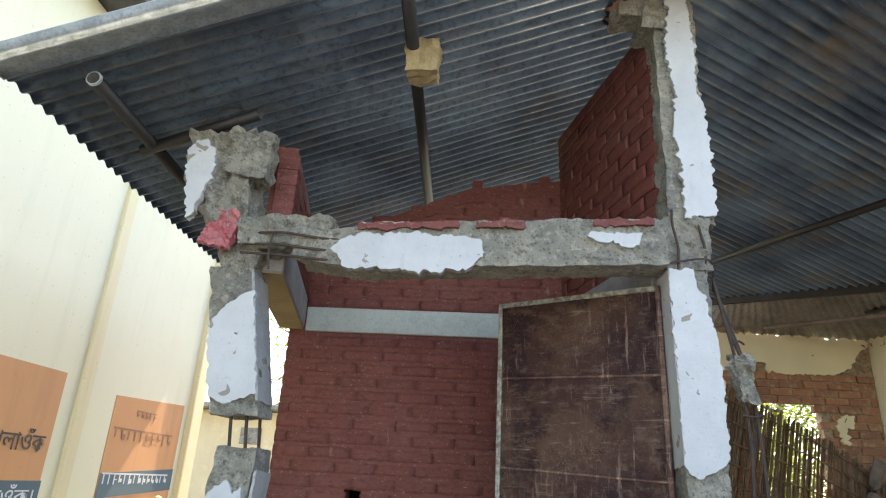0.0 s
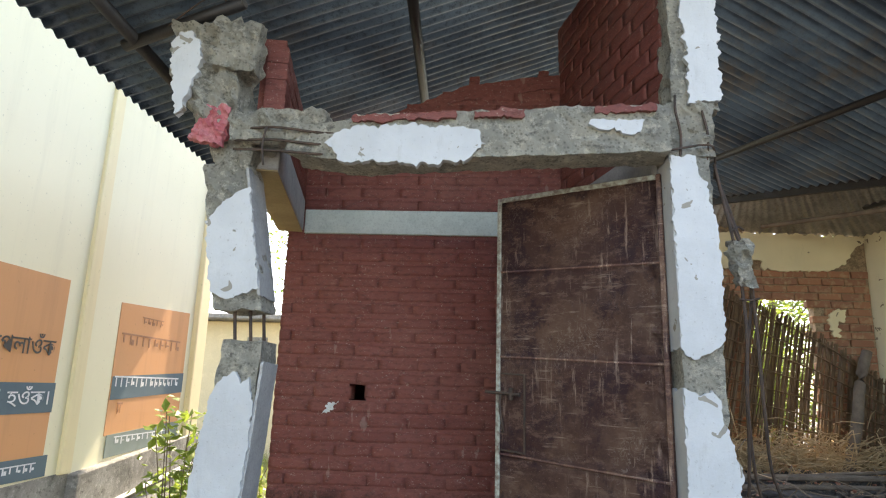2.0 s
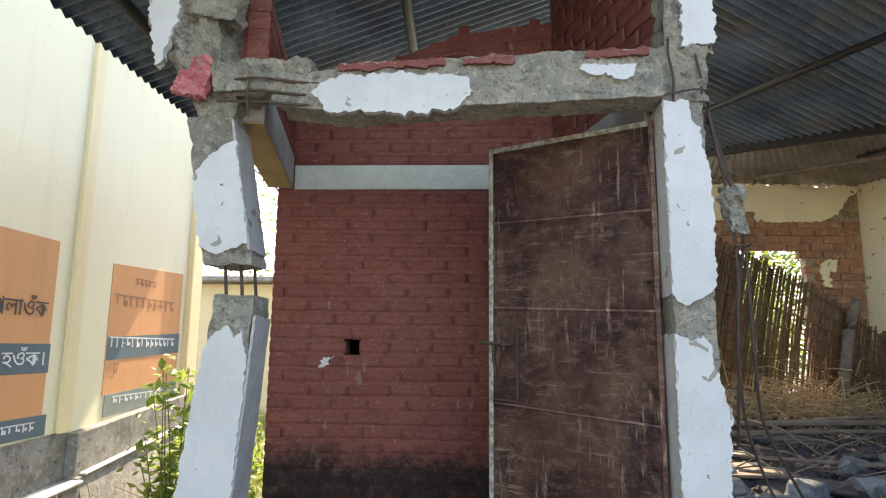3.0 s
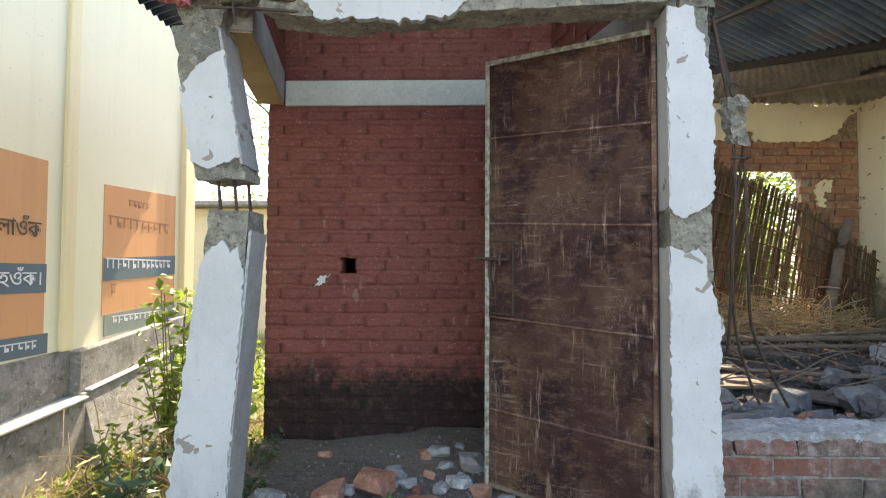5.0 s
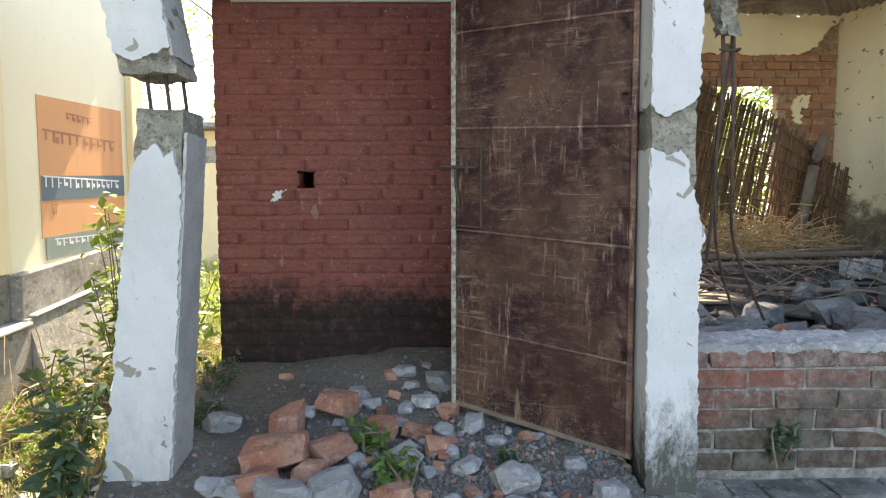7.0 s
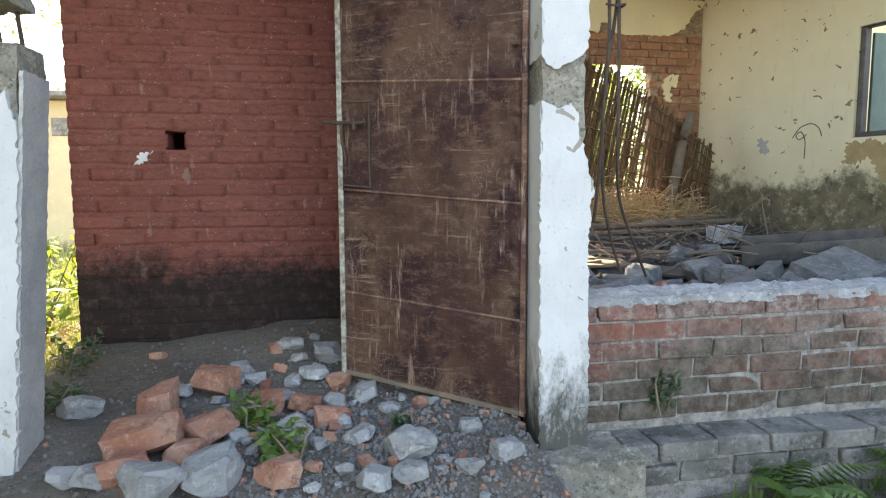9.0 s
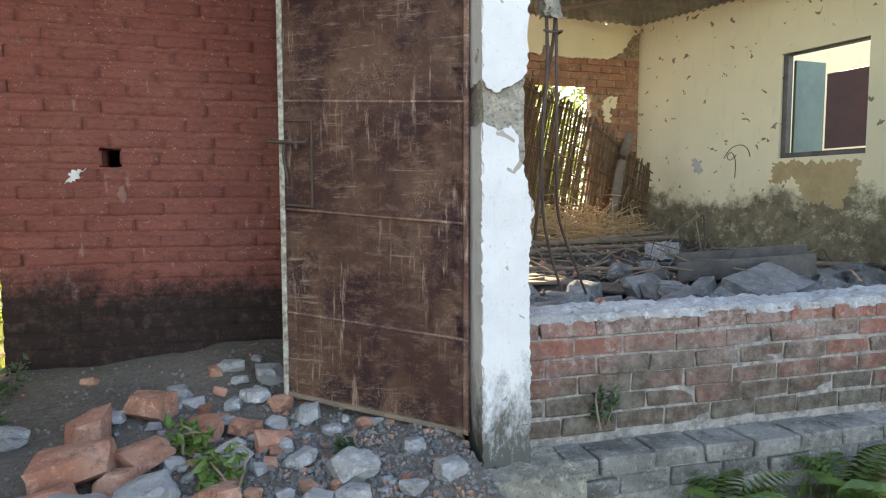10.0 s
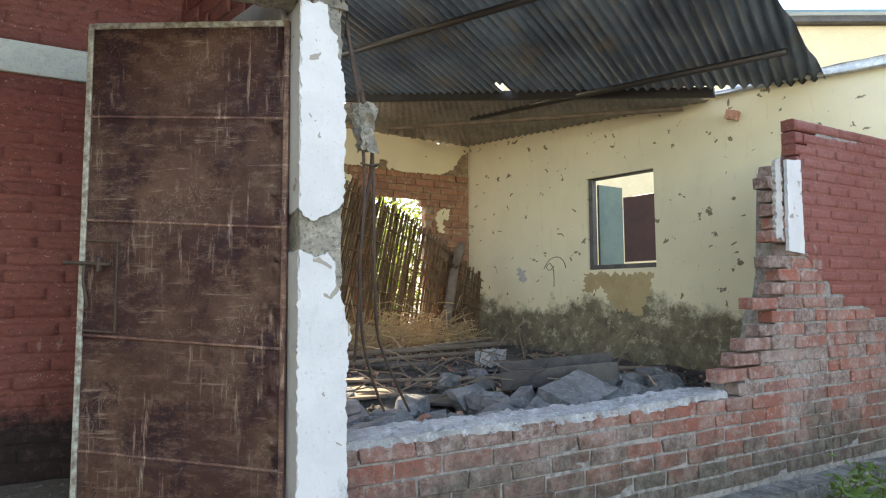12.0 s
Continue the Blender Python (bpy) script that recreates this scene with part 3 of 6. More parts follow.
box(bm, -2.128, -0.30, BY + 0.007, BY + 0.11, 1.19, 2.72)
prism(bm, [(-2.08, 2.72), (-0.30, 2.72), (-0.30, 3.26), (-1.0, 3.16), (-1.75, 2.83)], BY + 0.007, BY + 0.11)
tagged(part("mortar", bm, M_MORTAR_RED, wall_back))
bm = flake([(-2.1, 2.62), (-1.75, 2.77), (-1.0, 3.09), (-0.33, 3.19), (-0.33, 3.285), (-1.0, 3.19), (-1.75, 2.87), (-2.1, 2.72)], BY - 0.003, BY + 0.10, 0.006, 0.06, 81)
part("sloped_top", bm, M_RED, wall_back, "cut bricks and mortar along the sloping top")
for x, z, h in ((-0.93, 3.18, 0.09), (-0.46, 3.26, 0.05), (-1.35, 3.02, 0.04)):
    part("wedge_brick", rough_box(0.07, 0.10, h, 0.025, 0.006, int(h * 100), 14, pose(x, BY + 0.06, z)), M_RED, wall_back)

bm = box(bmesh.new(), -2.02, -0.33, BY - 0.016, BY + 0.05, 2.14, 2.30, 0.004)
for v in bm.verts:
    v.co.z += 0.004 * noise.noise(v.co * 6)
part("lintel_band", bm, M_BAND, wall_back, "pale green painted concrete band")

# wall between the porch and the room, standing a little askew
SW0, SW1 = (-0.035, 0.02), (-0.36, 1.22)
sd = Vector((SW1[0] - SW0[0], SW1[1] - SW0[1], 0))
SWL = sd.length
sw_m = Matrix.Translation((SW0[0], SW0[1], 0)) @ Matrix.Rotation(math.atan2(sd.y, sd.x), 4, "Z")
bm = box(bmesh.new(), 0, SWL, -0.20, -0.012, -0.4, 3.62, 0, sw_m)
wall_side = structure("wall_side", bm, M_MORTAR_RED, "red-painted brick wall between porch and room", "wall")
bm = box(bmesh.new(), 0.05, SWL, -0.02, 0.05, 2.15, 2.33, 0.006, sw_m)
part("lintel_band", bm, M_GREYP, wall_side, "grey cement band over the door")

# left tie beam from the post to the back wall
tie = thing("tie_beam", (-1.95, 0.6, 2.2), "grey concrete tie beam with ochre underside, tilted", "beam")
tie_dir = Vector((-2.03 + 1.83, 1.2 - 0.0, 0))
tie_m = Matrix.Translation((-1.83, 0.0, 0)) @ Matrix.Rotation(math.atan2(tie_dir.y, tie_dir.x), 4, "Z")
bm = box(bmesh.new(), 0.02, tie_dir.length - 0.01, 0.0, 0.16, 2.155, 2.36, 0.006, tie_m)
wpart("beam_body", bm, M_GREYP, tie)
bm = box(bmesh.new(), 0.02, tie_dir.length - 0.012, 0.004, 0.156, 2.146, 2.152, 0, tie_m)
wpart("soffit", bm, M_OCHRE, tie, "ochre stained underside")
bm = prism(bmesh.new(), [(0.05, 2.362), (tie_dir.length - 0.01, 2.362), (tie_dir.length - 0.01, 2.74), (0.7, 2.79), (0.05, 2.84)], 0.018, 0.13)
bmesh.ops.transform(bm, matrix=tie_m, verts=bm.verts)
wall_left = structure("wall_left", bm, M_MORTAR_RED, "low red-painted brick wall over the tie beam", "wall")


# ---- roofs of corrugated sheet ----
def corrugated(x0, x1, y0, y1, zf, cut=None, pitch=0.080, amp=0.018, nx=24):
    """A corrugated sheet; the waves run along x and repeat along y; zf(x, y) is the plane."""
    bm = bmesh.new()
    ny = int((y1 - y0) / (pitch / 6))
    rows = []
    for j in range(ny + 1):
        y = y0 + (y1 - y0) * j / ny
        xe = x1 if cut is None else min(x1, cut(y))
        if xe <= x0 + 0.02:
            break
        w = amp * math.sin(2 * math.pi * y / pitch)
        row = []
        for i in range(nx + 1):
            x = x0 + (xe - x0) * i / nx
            row.append(bm.verts.new((x, y, zf(x, y) + w + 0.006 * noise.noise((x * 1.7, y * 0.9, 3)))))
        rows.append(row)
    for a, b in zip(rows, rows[1:]):
        for i in range(nx):
            bm.faces.new((a[i], a[i + 1], b[i + 1], b[i]))
    bmesh.ops.solidify(bm, geom=bm.faces[:], thickness=0.0015)
    return bm


RIDGE_X, RIDGE_Z = 0.12, 3.80
EAVE_X, EAVE_Z = -2.86, 2.72


def left_roof(x, y):
    return EAVE_Z + (x - EAVE_X) * (RIDGE_Z - EAVE_Z) / (RIDGE_X - EAVE_X)


def right_roof(x, y):
    return RIDGE_Z - (x - RIDGE_X) * 0.22


roof_left = thing("porch_roof", (-1.4, 0, 3.3), "rusted grey corrugated metal roof over the porch", "roof", "", "structure")
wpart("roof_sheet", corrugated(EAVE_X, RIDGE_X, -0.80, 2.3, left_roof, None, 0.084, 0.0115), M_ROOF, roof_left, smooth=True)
bm = bmesh.new()
lip = [(-0.70, 0.010), (-0.78, 0.004), (-0.835, -0.012), (-0.862, 0.004), (-0.868, 0.035), (-0.85, 0.062), (-0.80, 0.066)]
nlip = 40
rows = []
for i in range(nlip + 1):
    x = EAVE_X - 0.01 + (RIDGE_X - EAVE_X + 0.01) * i / nlip
    wob = 0.006 * noise.noise((x * 2.3, 0, 8))
    rows.append([bm.verts.new((x, y + wob, left_roof(x, 0) + z - 0.022 + wob)) for y, z in lip])
for a, b in zip(rows, rows[1:]):
    for i in range(len(lip) - 1):
        bm.faces.new((a[i], a[i + 1], b[i + 1], b[i]))
bmesh.ops.solidify(bm, geom=bm.faces[:], thickness=0.003)
wpart("verge_flashing", bm, M_GALV, roof_left, "rolled pale galvanised sheet along the roof edge", True)
for x, y0, y1 in ((-2.55, -0.62, 1.9), (-1.25, -0.78, 1.9)):
    bm = tube(bmesh.new(), [(x, y0, left_roof(x, 0) - 0.055), (x - 0.05, y1, left_roof(x - 0.05, 0) - 0.055)], 0.032, 14)
    pipe = wpart("purlin_pipe", bm, M_PIPE, roof_left, "dull steel pipe purlin", True)
    zc = left_roof(x, 0) - 0.055
    rim = tube(bmesh.new(), [(x, y0 - 0.006, zc), (x, y0 + 0.006, zc)], 0.034, 14)
    keep(bm_object("rim", rim, M_GALV), pipe)
    # Dark disc on the capped end stands for the shade inside the pipe.
    bore = tube(bmesh.new(), [(x, y0 - 0.009, zc), (x, y0 - 0.004, zc)], 0.027, 14)
    keep(bm_object("bore", bore, M_DARKSHEET), pipe)

roof_right = thing("room_roof", (2.2, 2, 3.3), "dark rusty corrugated metal roof over the broken room", "roof", "", "structure")
ROT = radians(25)
turn_m = Matrix.Rotation(ROT, 4, "Z")
bm = corrugated(-1.0, 6.5, -2.9, 4.2, lambda x, y: 0.0, None, 0.09, 0.022, 40)
bmesh.ops.transform(bm, matrix=turn_m, verts=bm.verts)
for co, no in (((RIDGE_X, 0, 0), (-1, 0, 0)), ((3.373, 0.063, 0), (0.282, -0.959, 0)), ((2.04, 4.36, 0), (0.836, 0.548, 0)), ((0, 4.6, 0), (0, 1, 0))):
    bmesh.ops.bisect_plane(bm, geom=bm.verts[:] + bm.edges[:] + bm.faces[:], plane_co=co, plane_no=no, clear_outer=True)
bmesh.ops.delete(bm, geom=[f for f in bm.faces if (lambda q: 0.4 < q.x < 1.35 and 3.45 < q.y < 4.6 and noise.noise((q.x * 3.0, q.y * 4.0, 5)) > -0.12)(f.calc_center_median())], context="FACES")
bmesh.ops.delete(bm, geom=[f for f in bm.faces if (lambda q: -0.22 < (q.x - 2.04) * 0.836 + (q.y - 4.36) * 0.548 < -0.05 and 2.0 < q.x < 3.0 and noise.noise((q.x * 4.6, q.y * 5.4, 9)) > 0.27)(f.calc_center_median())], context="FACES")
for v in bm.verts:
    v.co.z += right_roof(v.co.x, v.co.y)
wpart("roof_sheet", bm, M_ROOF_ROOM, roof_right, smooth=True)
bm = bmesh.new()
near, far = [Vector((1.85, 4.40, 0)), Vector((4.00, 1.36, 0))], [Vector((1.6, 4.62, 3.09)), Vector((3.66, 4.62, 3.035)), Vector((4.36, 1.36, 2.895))]
rows = []
for i in range(241):
    f = i / 240
    p = near[0].lerp(near[1], f)
    p.z = right_roof(p.x, 0) - 0.014
    q = far[0].lerp(far[1], f / 0.36) if f < 0.36 else far[1].lerp(far[2], (f - 0.36) / 0.64)
    w = 0.012 * math.sin(2 * math.pi * i / 4.6)
    rows.append([bm.verts.new(p.lerp(q, k / 6) + Vector((0, 0, w - 0.05 * math.sin(math.pi * k / 6)))) for k in range(7)])
for r0, r1 in zip(rows, rows[1:]):
    for k in range(6):
        bm.faces.new((r0[k], r0[k + 1], r1[k + 1], r1[k]))
wpart("lower_roof_sheet", bm, M_ROOF_PALE, roof_right, "bent sheet down to the wall tops, coloured paler as if lit", True)
bm = bmesh.new()
ring = []
for x, y, low in ((1.45, 5.26 - 0.35, right_roof(1.45, 0) - 0.075), (4.14, 1.18, right_roof(4.14, 0) - 0.08)):
    z = right_roof(x, 0) + 0.012
    ring.append([bm.verts.new(p) for p in ((x - 0.02, y, z), (x + 0.03, y + 0.02, z), (x + 0.03, y + 0.02, low), (x - 0.02, y, low))])
for i in range(4):
    bm.faces.new((ring[0][i], ring[0][(i + 1) % 4], ring[1][(i + 1) % 4], ring[1][i]))
bm.faces.new(ring[0]), bm.faces.new(ring[1][::-1])
bmesh.ops.recalc_face_normals(bm, faces=bm.faces)
wpart("edge_beam", bm, M_PIPE, roof_right, "dark steel channel under the sheet edge")
for p, q in (((1.2, 3.9), (2.35, 0.6)), ((3.05, 3.6), (3.9, 0.35))):
    bm = tube(bmesh.new(), [(p[0], p[1], right_roof(p[0], 0) - 0.05), (q[0], q[1], right_roof(q[0], 0) - 0.05)], 0.03, 10)
    wpart("purlin_pipe", bm, M_PIPE, roof_right, "dull steel pipe purlin", True)
bm = tube(bmesh.new(), [(2.35, 4.34, 3.08), (4.16, 1.55, 2.83)], 0.025, 8)
wpart("lower_purlin", bm, M_WOOD, roof_right, "dark timber purlin")
# ---- room: cream back wall with a broken hole, cream side wall with a window ----
RY = 4.50
HX0, HX1, HZ0, HZ1 = 2.20, 2.93, 0.62, 2.33
bm = box(bmesh.new(), -0.5, HX0, RY + 0.02, RY + 0.14, -0.4, 3.36)
box(bm, HX0, HX1, RY + 0.02, RY + 0.14, -0.4, HZ0)
box(bm, HX0, HX1, RY + 0.02, RY + 0.14, HZ1, 3.04)
box(bm, HX1, 3.75, RY + 0.02, RY + 0.14, -0.4, 3.0)
wall_room_back = structure("wall_room_back", bm, M_MORTAR_EARTH, "room back wall, plaster gone round a broken hole", "wall")
bm = flake([(-0.3, 2.62), (2.25, 2.62), (2.27, 2.72), (2.36, 2.72), (2.38, 2.62), (2.55, 2.60), (3.1, 2.60), (3.32, 2.70), (3.42, 2.86), (3.54, 2.95), (3.56, 3.02), (-0.3, 3.08)], RY - 0.028, RY - 0.002, 0.012, 0.05, 3)
part("plaster", bm, M_CREAM2, wall_room_back, "flaking cream plaster")
bm = flake([(3.05, 2.06), (3.12, 2.16), (3.26, 2.17), (3.24, 2.05), (3.16, 2.0), (3.17, 1.86), (3.09, 1.88)], RY - 0.028, RY - 0.002, 0.012, 0.03, 5)
part("plaster_patch", bm, M_CREAM2, wall_room_back, "left patch of cream plaster")
bm = flake([(-0.3, 0.2), (1.9, 0.2), (1.9, 2.5), (1.7, 2.56), (-0.3, 2.6)], RY - 0.028, RY - 0.002, 0.012, 0.06, 6)
part("plaster", bm, M_CREAM2, wall_room_back)

RA = Vector((3.57, 4.50, 0))
rdir = Vector((0.225, -0.974, 0)).normalized()
rw_m = Matrix.Translation(RA) @ Matrix.Rotation(math.atan2(rdir.y, rdir.x), 4, "Z")
WS0, WS1, WZ0, WZ1, RLEN = 1.83, 2.63, 1.325, 2.325, 4.75


def rtop(s):
    return 3.05 - 0.045 * s


bm = bmesh.new()
for s0, s1, z0, z1 in ((-0.1, WS0, -0.4, None), (WS0, WS1, -0.4, WZ0), (WS0, WS1, WZ1, None), (WS1, RLEN, -0.4, None)):
    prism(bm, [(s0, z0), (s1, z0), (s1, z1 or rtop(s1)), (s0, z1 or rtop(s0))], 0, 0.15)
bmesh.ops.transform(bm, matrix=rw_m, verts=bm.verts)
wall_right = structure("wall_right", bm, M_CREAM, "cream lime-washed wall, stained and pitted, damp below", "wall")



def on_right_wall(pts, thick, seed, amp=0.012):
    """A flat patch on the right wall; pts are (metres from the corner, height)."""
    bm = flake(pts, -thick, 0.004, amp, 0.03, seed)
    bmesh.ops.transform(bm, matrix=rw_m, verts=bm.verts)
    return bm


part("bare_patch", on_right_wall([(1.78, 1.29), (2.6, 1.27), (2.56, 1.1), (2.45, 0.84), (2.1, 0.92), (2.0, 1.12), (1.76, 1.08)], 0.003, 71, 0.02), M_OCHRE, wall_right, "patch of ochre undercoat where plaster fell")
part("bare_patch", on_right_wall([(0.80, 1.38), (0.92, 1.36), (0.94, 1.22), (0.84, 1.20)], 0.003, 72, 0.02), M_GREYP, wall_right, "small patch of fallen plaster")
bm = tube(bmesh.new(), bend([(1.22, -0.004, 1.36), (1.30, -0.004, 1.46), (1.42, -0.004, 1.49), (1.50, -0.004, 1.44), (1.53, -0.004, 1.36)], 14), 0.004, 5)
tube(bm, bend([(1.36, -0.004, 1.15), (1.36, -0.004, 1.33), (1.31, -0.004, 1.42), (1.26, -0.004, 1.38), (1.30, -0.004, 1.34), (1.37, -0.004, 1.39)], 16), 0.004, 5)
bmesh.ops.transform(bm, matrix=rw_m, verts=bm.verts)
part("scribble", bm, M_INK, wall_right, "dark scribble on the wall")
bm = rough_box(0.10, 0.12, 0.075, 0.025, 0.008, 73, 14, rw_m @ pose(3.44, -0.03, 2.64, 0, 20, 0))
part("brick_stub", bm, M_RUBRED, wall_right, "broken brick stub sticking out of the wall")

bm = prism(bmesh.new(), [(2.9, 2.92), (2.9, 2.945), (3.6, 2.93), (4.2, 2.90), (4.8, 2.87), (4.8, 2.79), (4.2, 2.84), (3.6, 2.885)], -0.07, 0.22)
bmesh.ops.subdivide_edges(bm, edges=bm.edges, cuts=3)
for v in bm.verts:
    v.co.z += 0.02 * noise.noise(v.co * 9)
    v.co.y += 0.02 * noise.noise(v.co * 7)
bmesh.ops.transform(bm, matrix=rw_m, verts=bm.verts)
part("eave_flashing", bm, M_GALV, wall_right, "pale crumpled sheet flashing on the wall top")

win = thing("window_1", rw_m @ Vector((2.23, 0.05, WZ0)), "open wooden window with green shutter in cream wall", "window", "", "structure")
for nm, s0, s1, z0, z1 in (("frame_jamb", WS0, WS0 + 0.05, WZ0, WZ1), ("frame_jamb", WS1 - 0.018, WS1, WZ0, WZ1), ("frame_head", WS0 + 0.05, WS1 - 0.018, WZ1 - 0.015, WZ1), ("frame_sill", WS0 + 0.05, WS1 - 0.018, WZ0, WZ0 + 0.05)):
    wpart(nm, box(bmesh.new(), s0, s1, 0.03, 0.11, z0, z1, 0.004, rw_m), M_DARKSHEET, win)
bm = box(bmesh.new(), 0, 0.38, -0.015, 0.015, WZ0 + 0.055, WZ1 - 0.055, 0.004, rw_m @ pose(WS0 + 0.055, 0.13, 0, 0, 0, 80))
sh = wpart("shutter", bm, M_GREENP, win, "green painted shutter swung outward")
bm = box(bmesh.new(), 0, 0.46, -0.015, 0.015, WZ0 + 0.08, WZ1 - 0.22, 0.004, rw_m @ pose(WS1 - 0.02, 0.19, 0, 0, 0, 176))
wpart("shutter", bm, M_MAROON, win, "dark maroon shutter half swung outward")

# pale building behind the window and behind the far end of the roof
nb = thing("neighbour_building", (8.0, 4.5, -0.36), "cream rendered house with blue-grey metal roof", "house")
nb_m = Matrix.Translation((3.66, 5.39, 0)) @ Matrix.Rotation(radians(-29.3), 4, "Z")
wpart("wall", box(bmesh.new(), 0.9, 13, 0, 6, -0.4, 5.04, 0.02, nb_m), M_PALE, nb)
wpart("fascia", box(bmesh.new(), 0.7, 13.3, -0.12, 6.2, 5.04, 5.14, 0.01, nb_m), M_DARKSHEET, nb, "dark eave board")
bm = prism(bmesh.new(), [(-0.2, 5.15), (6.3, 7.6), (6.3, 7.64), (-0.2, 5.19)], 0.6, 13.4)
bmesh.ops.transform(bm, matrix=nb_m @ Matrix(((0, 1, 0, 0), (1, 0, 0, 0), (0, 0, 1, 0), (0, 0, 0, 1))), verts=bm.verts)
bmesh.ops.recalc_face_normals(bm, faces=bm.faces)
wpart("roof_sheet", bm, M_BLUE, nb, "blue-grey metal roof")

# ---- broken low front wall of the room ----
def wall_top(x):
    steps = ((2.56, 0.43), (2.72, 0.60), (2.86, 0.72), (2.94, 0.86), (3.05, 1.05), (3.12, 1.27), (3.40, 1.95), (3.50, 2.14), (4.9, 2.26))
    for x1, z in steps:
        if x < x1:
            return z
    return 2.26


bm = bmesh.new()
xs = [0.10 + 0.06 * i for i in range(79)]
prof = [(x, min(wall_top(x - 0.14), wall_top(x + 0.02)) - 0.075) for x in xs]
prism(bm, [(0.10, -0.30)] + prof + [(4.84, -0.30)], 0.008, 0.235)
wall_front = structure("wall_front", bm, M_MORTAR, "broken low brick wall, stepped up to standing red wall", "wall")
bm = rough_box(2.42, 0.245, 0.035, 0.028, 0.012, 88, 16, pose(1.352, 0.122, 0.402))
for v in bm.verts:
    v.co.z += 0.022 * smooth_step(1.6, 2.5, v.co.x)
part("mortar_bed", bm, M_RUBBLE_DARK, wall_front, "pale broken mortar bed on the wall top")
bm = flake([(3.19, 1.32), (3.36, 1.30), (3.365, 1.93), (3.21, 1.92)], -0.03, -0.006, 0.004, 0.05, 9)
part("window_reveal", bm, M_WHITE, wall_front, "white plaster reveal left from a window")

bm = flake([(3.075, 1.42), (3.15, 1.38), (3.16, 1.92), (3.10, 1.90), (3.085, 1.6)], -0.02, 0.004, 0.010, 0.03, 91)
part("plaster_strip", bm, M_GREYP, wall_front, "ragged grey plaster strip beside the reveal")

# stepped footing in front of the low wall
bm = bmesh.new()
prism(bm, [(0.02, -0.40), (0.02, -0.135), (4.9, -0.128), (4.9, -0.40)], -0.16, 0.014)
footing = structure("footing", bm, M_MORTAR, "weathered brick footing step with mossy cement", "wall")
bm = rough_box(0.44, 0.34, 0.26, 0.035, 0.012, 31, 12, pose(0.10, -0.10, -0.385))
part("post_base", bm, M_CONC, footing, "cracked cement block under the post")

# plain wall added out of view beyond the front wall's end, blocks sky light
structure("wall_yard", box(bmesh.new(), 5.3, 5.45, -6.0, -0.3, -0.5, 3.1, 0.01), M_PLINTH, "plain grey wall added out of view to block sky light", "wall")

# ---- cream building across the passage ----
LX = -3.62
lb = thing("cream_building", (LX - 1, 0, -0.36), "cream-yellow rendered building with painted slogan panels", "building")
wpart("wall", box(bmesh.new(), LX - 3, LX, -6, 3.42, 0.45, 4.3, 0.01), M_YELLOW, lb, "cream-yellow washed wall")


def rising(bm, y0, k):
    """Tilt a course so that it climbs along the passage."""
    for v in bm.verts:
        v.co.z += k * (v.co.y - y0)
    return bm


wpart("plinth", rising(box(bmesh.new(), LX - 3, LX + 0.004, -6, 1.60, 0.18, 0.56), 1.6, 0.03), M_PLINTH, lb, "dark weathered plinth")
wpart("plinth", rising(box(bmesh.new(), LX - 3, LX + 0.075, 1.603, 3.46, 0.10, 0.545, 0.008), 1.65, 0.085), M_PLINTH, lb, "grey cement plinth, streaked and sunlit")
wpart("plinth_foot", rising(box(bmesh.new(), LX - 3, LX + 0.13, -6, 1.60, -0.6, 0.215, 0.012), 1.6, 0.06), M_PLINTH, lb)
foot = prism(bmesh.new(), [(LX - 3, -0.6), (LX + 0.34, -0.6), (LX + 0.10, 0.262), (LX - 3, 0.262)], 1.605, 3.5)
wpart("plinth_foot", rising(foot, 1.75, 0.10), M_PLINTH, lb, "sloping grey cement apron of the plinth")
wpart("plinth_ledge", rising(box(bmesh.new(), LX - 0.01, LX + 0.15, -6, 1.60, 0.216, 0.238, 0.006), 1.6, 0.06), M_GREYP, lb, "pale cement ledge")
wpart("plinth_ledge", rising(box(bmesh.new(), LX - 0.01, LX + 0.125, 1.66, 3.5, 0.263, 0.280, 0.006), 1.75, 0.10), M_GREYP, lb, "pale cement ledge")
wpart("pilaster", box(bmesh.new(), LX - 0.05, LX + 0.028, 1.475, 1.598, 0.55, 4.3, 0.006), M_YELLOW2, lb, "yellow washed pilaster")
wpart("pilaster", box(bmesh.new(), LX - 0.05, LX + 0.052, 3.24, 3.46, 0.66, 4.3, 0.008), M_YELLOW2, lb, "yellow washed pilaster")
wpart("fascia", box(bmesh.new(), LX - 3, LX + 0.33, -6, 4.6, 4.30, 4.42, 0.01), M_DARKSHEET, lb, "dark eave board")
wpart("roof_sheet", box(bmesh.new(), LX - 3, LX + 0.38, -6, 4.67, 4.43, 4.47, 0.005), M_BLUE, lb, "blue-grey metal roof")


# ---- broken posts and beam ----
def post_piece(parent, name, w, d, z0, z1, p0, p1, seed, amp=0.008, taper=1.0):
    """A length of square post between heights, leaning from p0 to p1 (x, y of its axis)."""
    bm = rough_box(w, d, z1 - z0, 0.024, amp, seed, 13)
    for v in bm.verts:
        v.co.x *= 1 + (taper - 1) * v.co.z / (z1 - z0)
        v.co.z += z0
    return wpart(name, shear(bm, (p0[0], p0[1], z0), (p1[0], p1[1], z1)), M_CONC, parent)


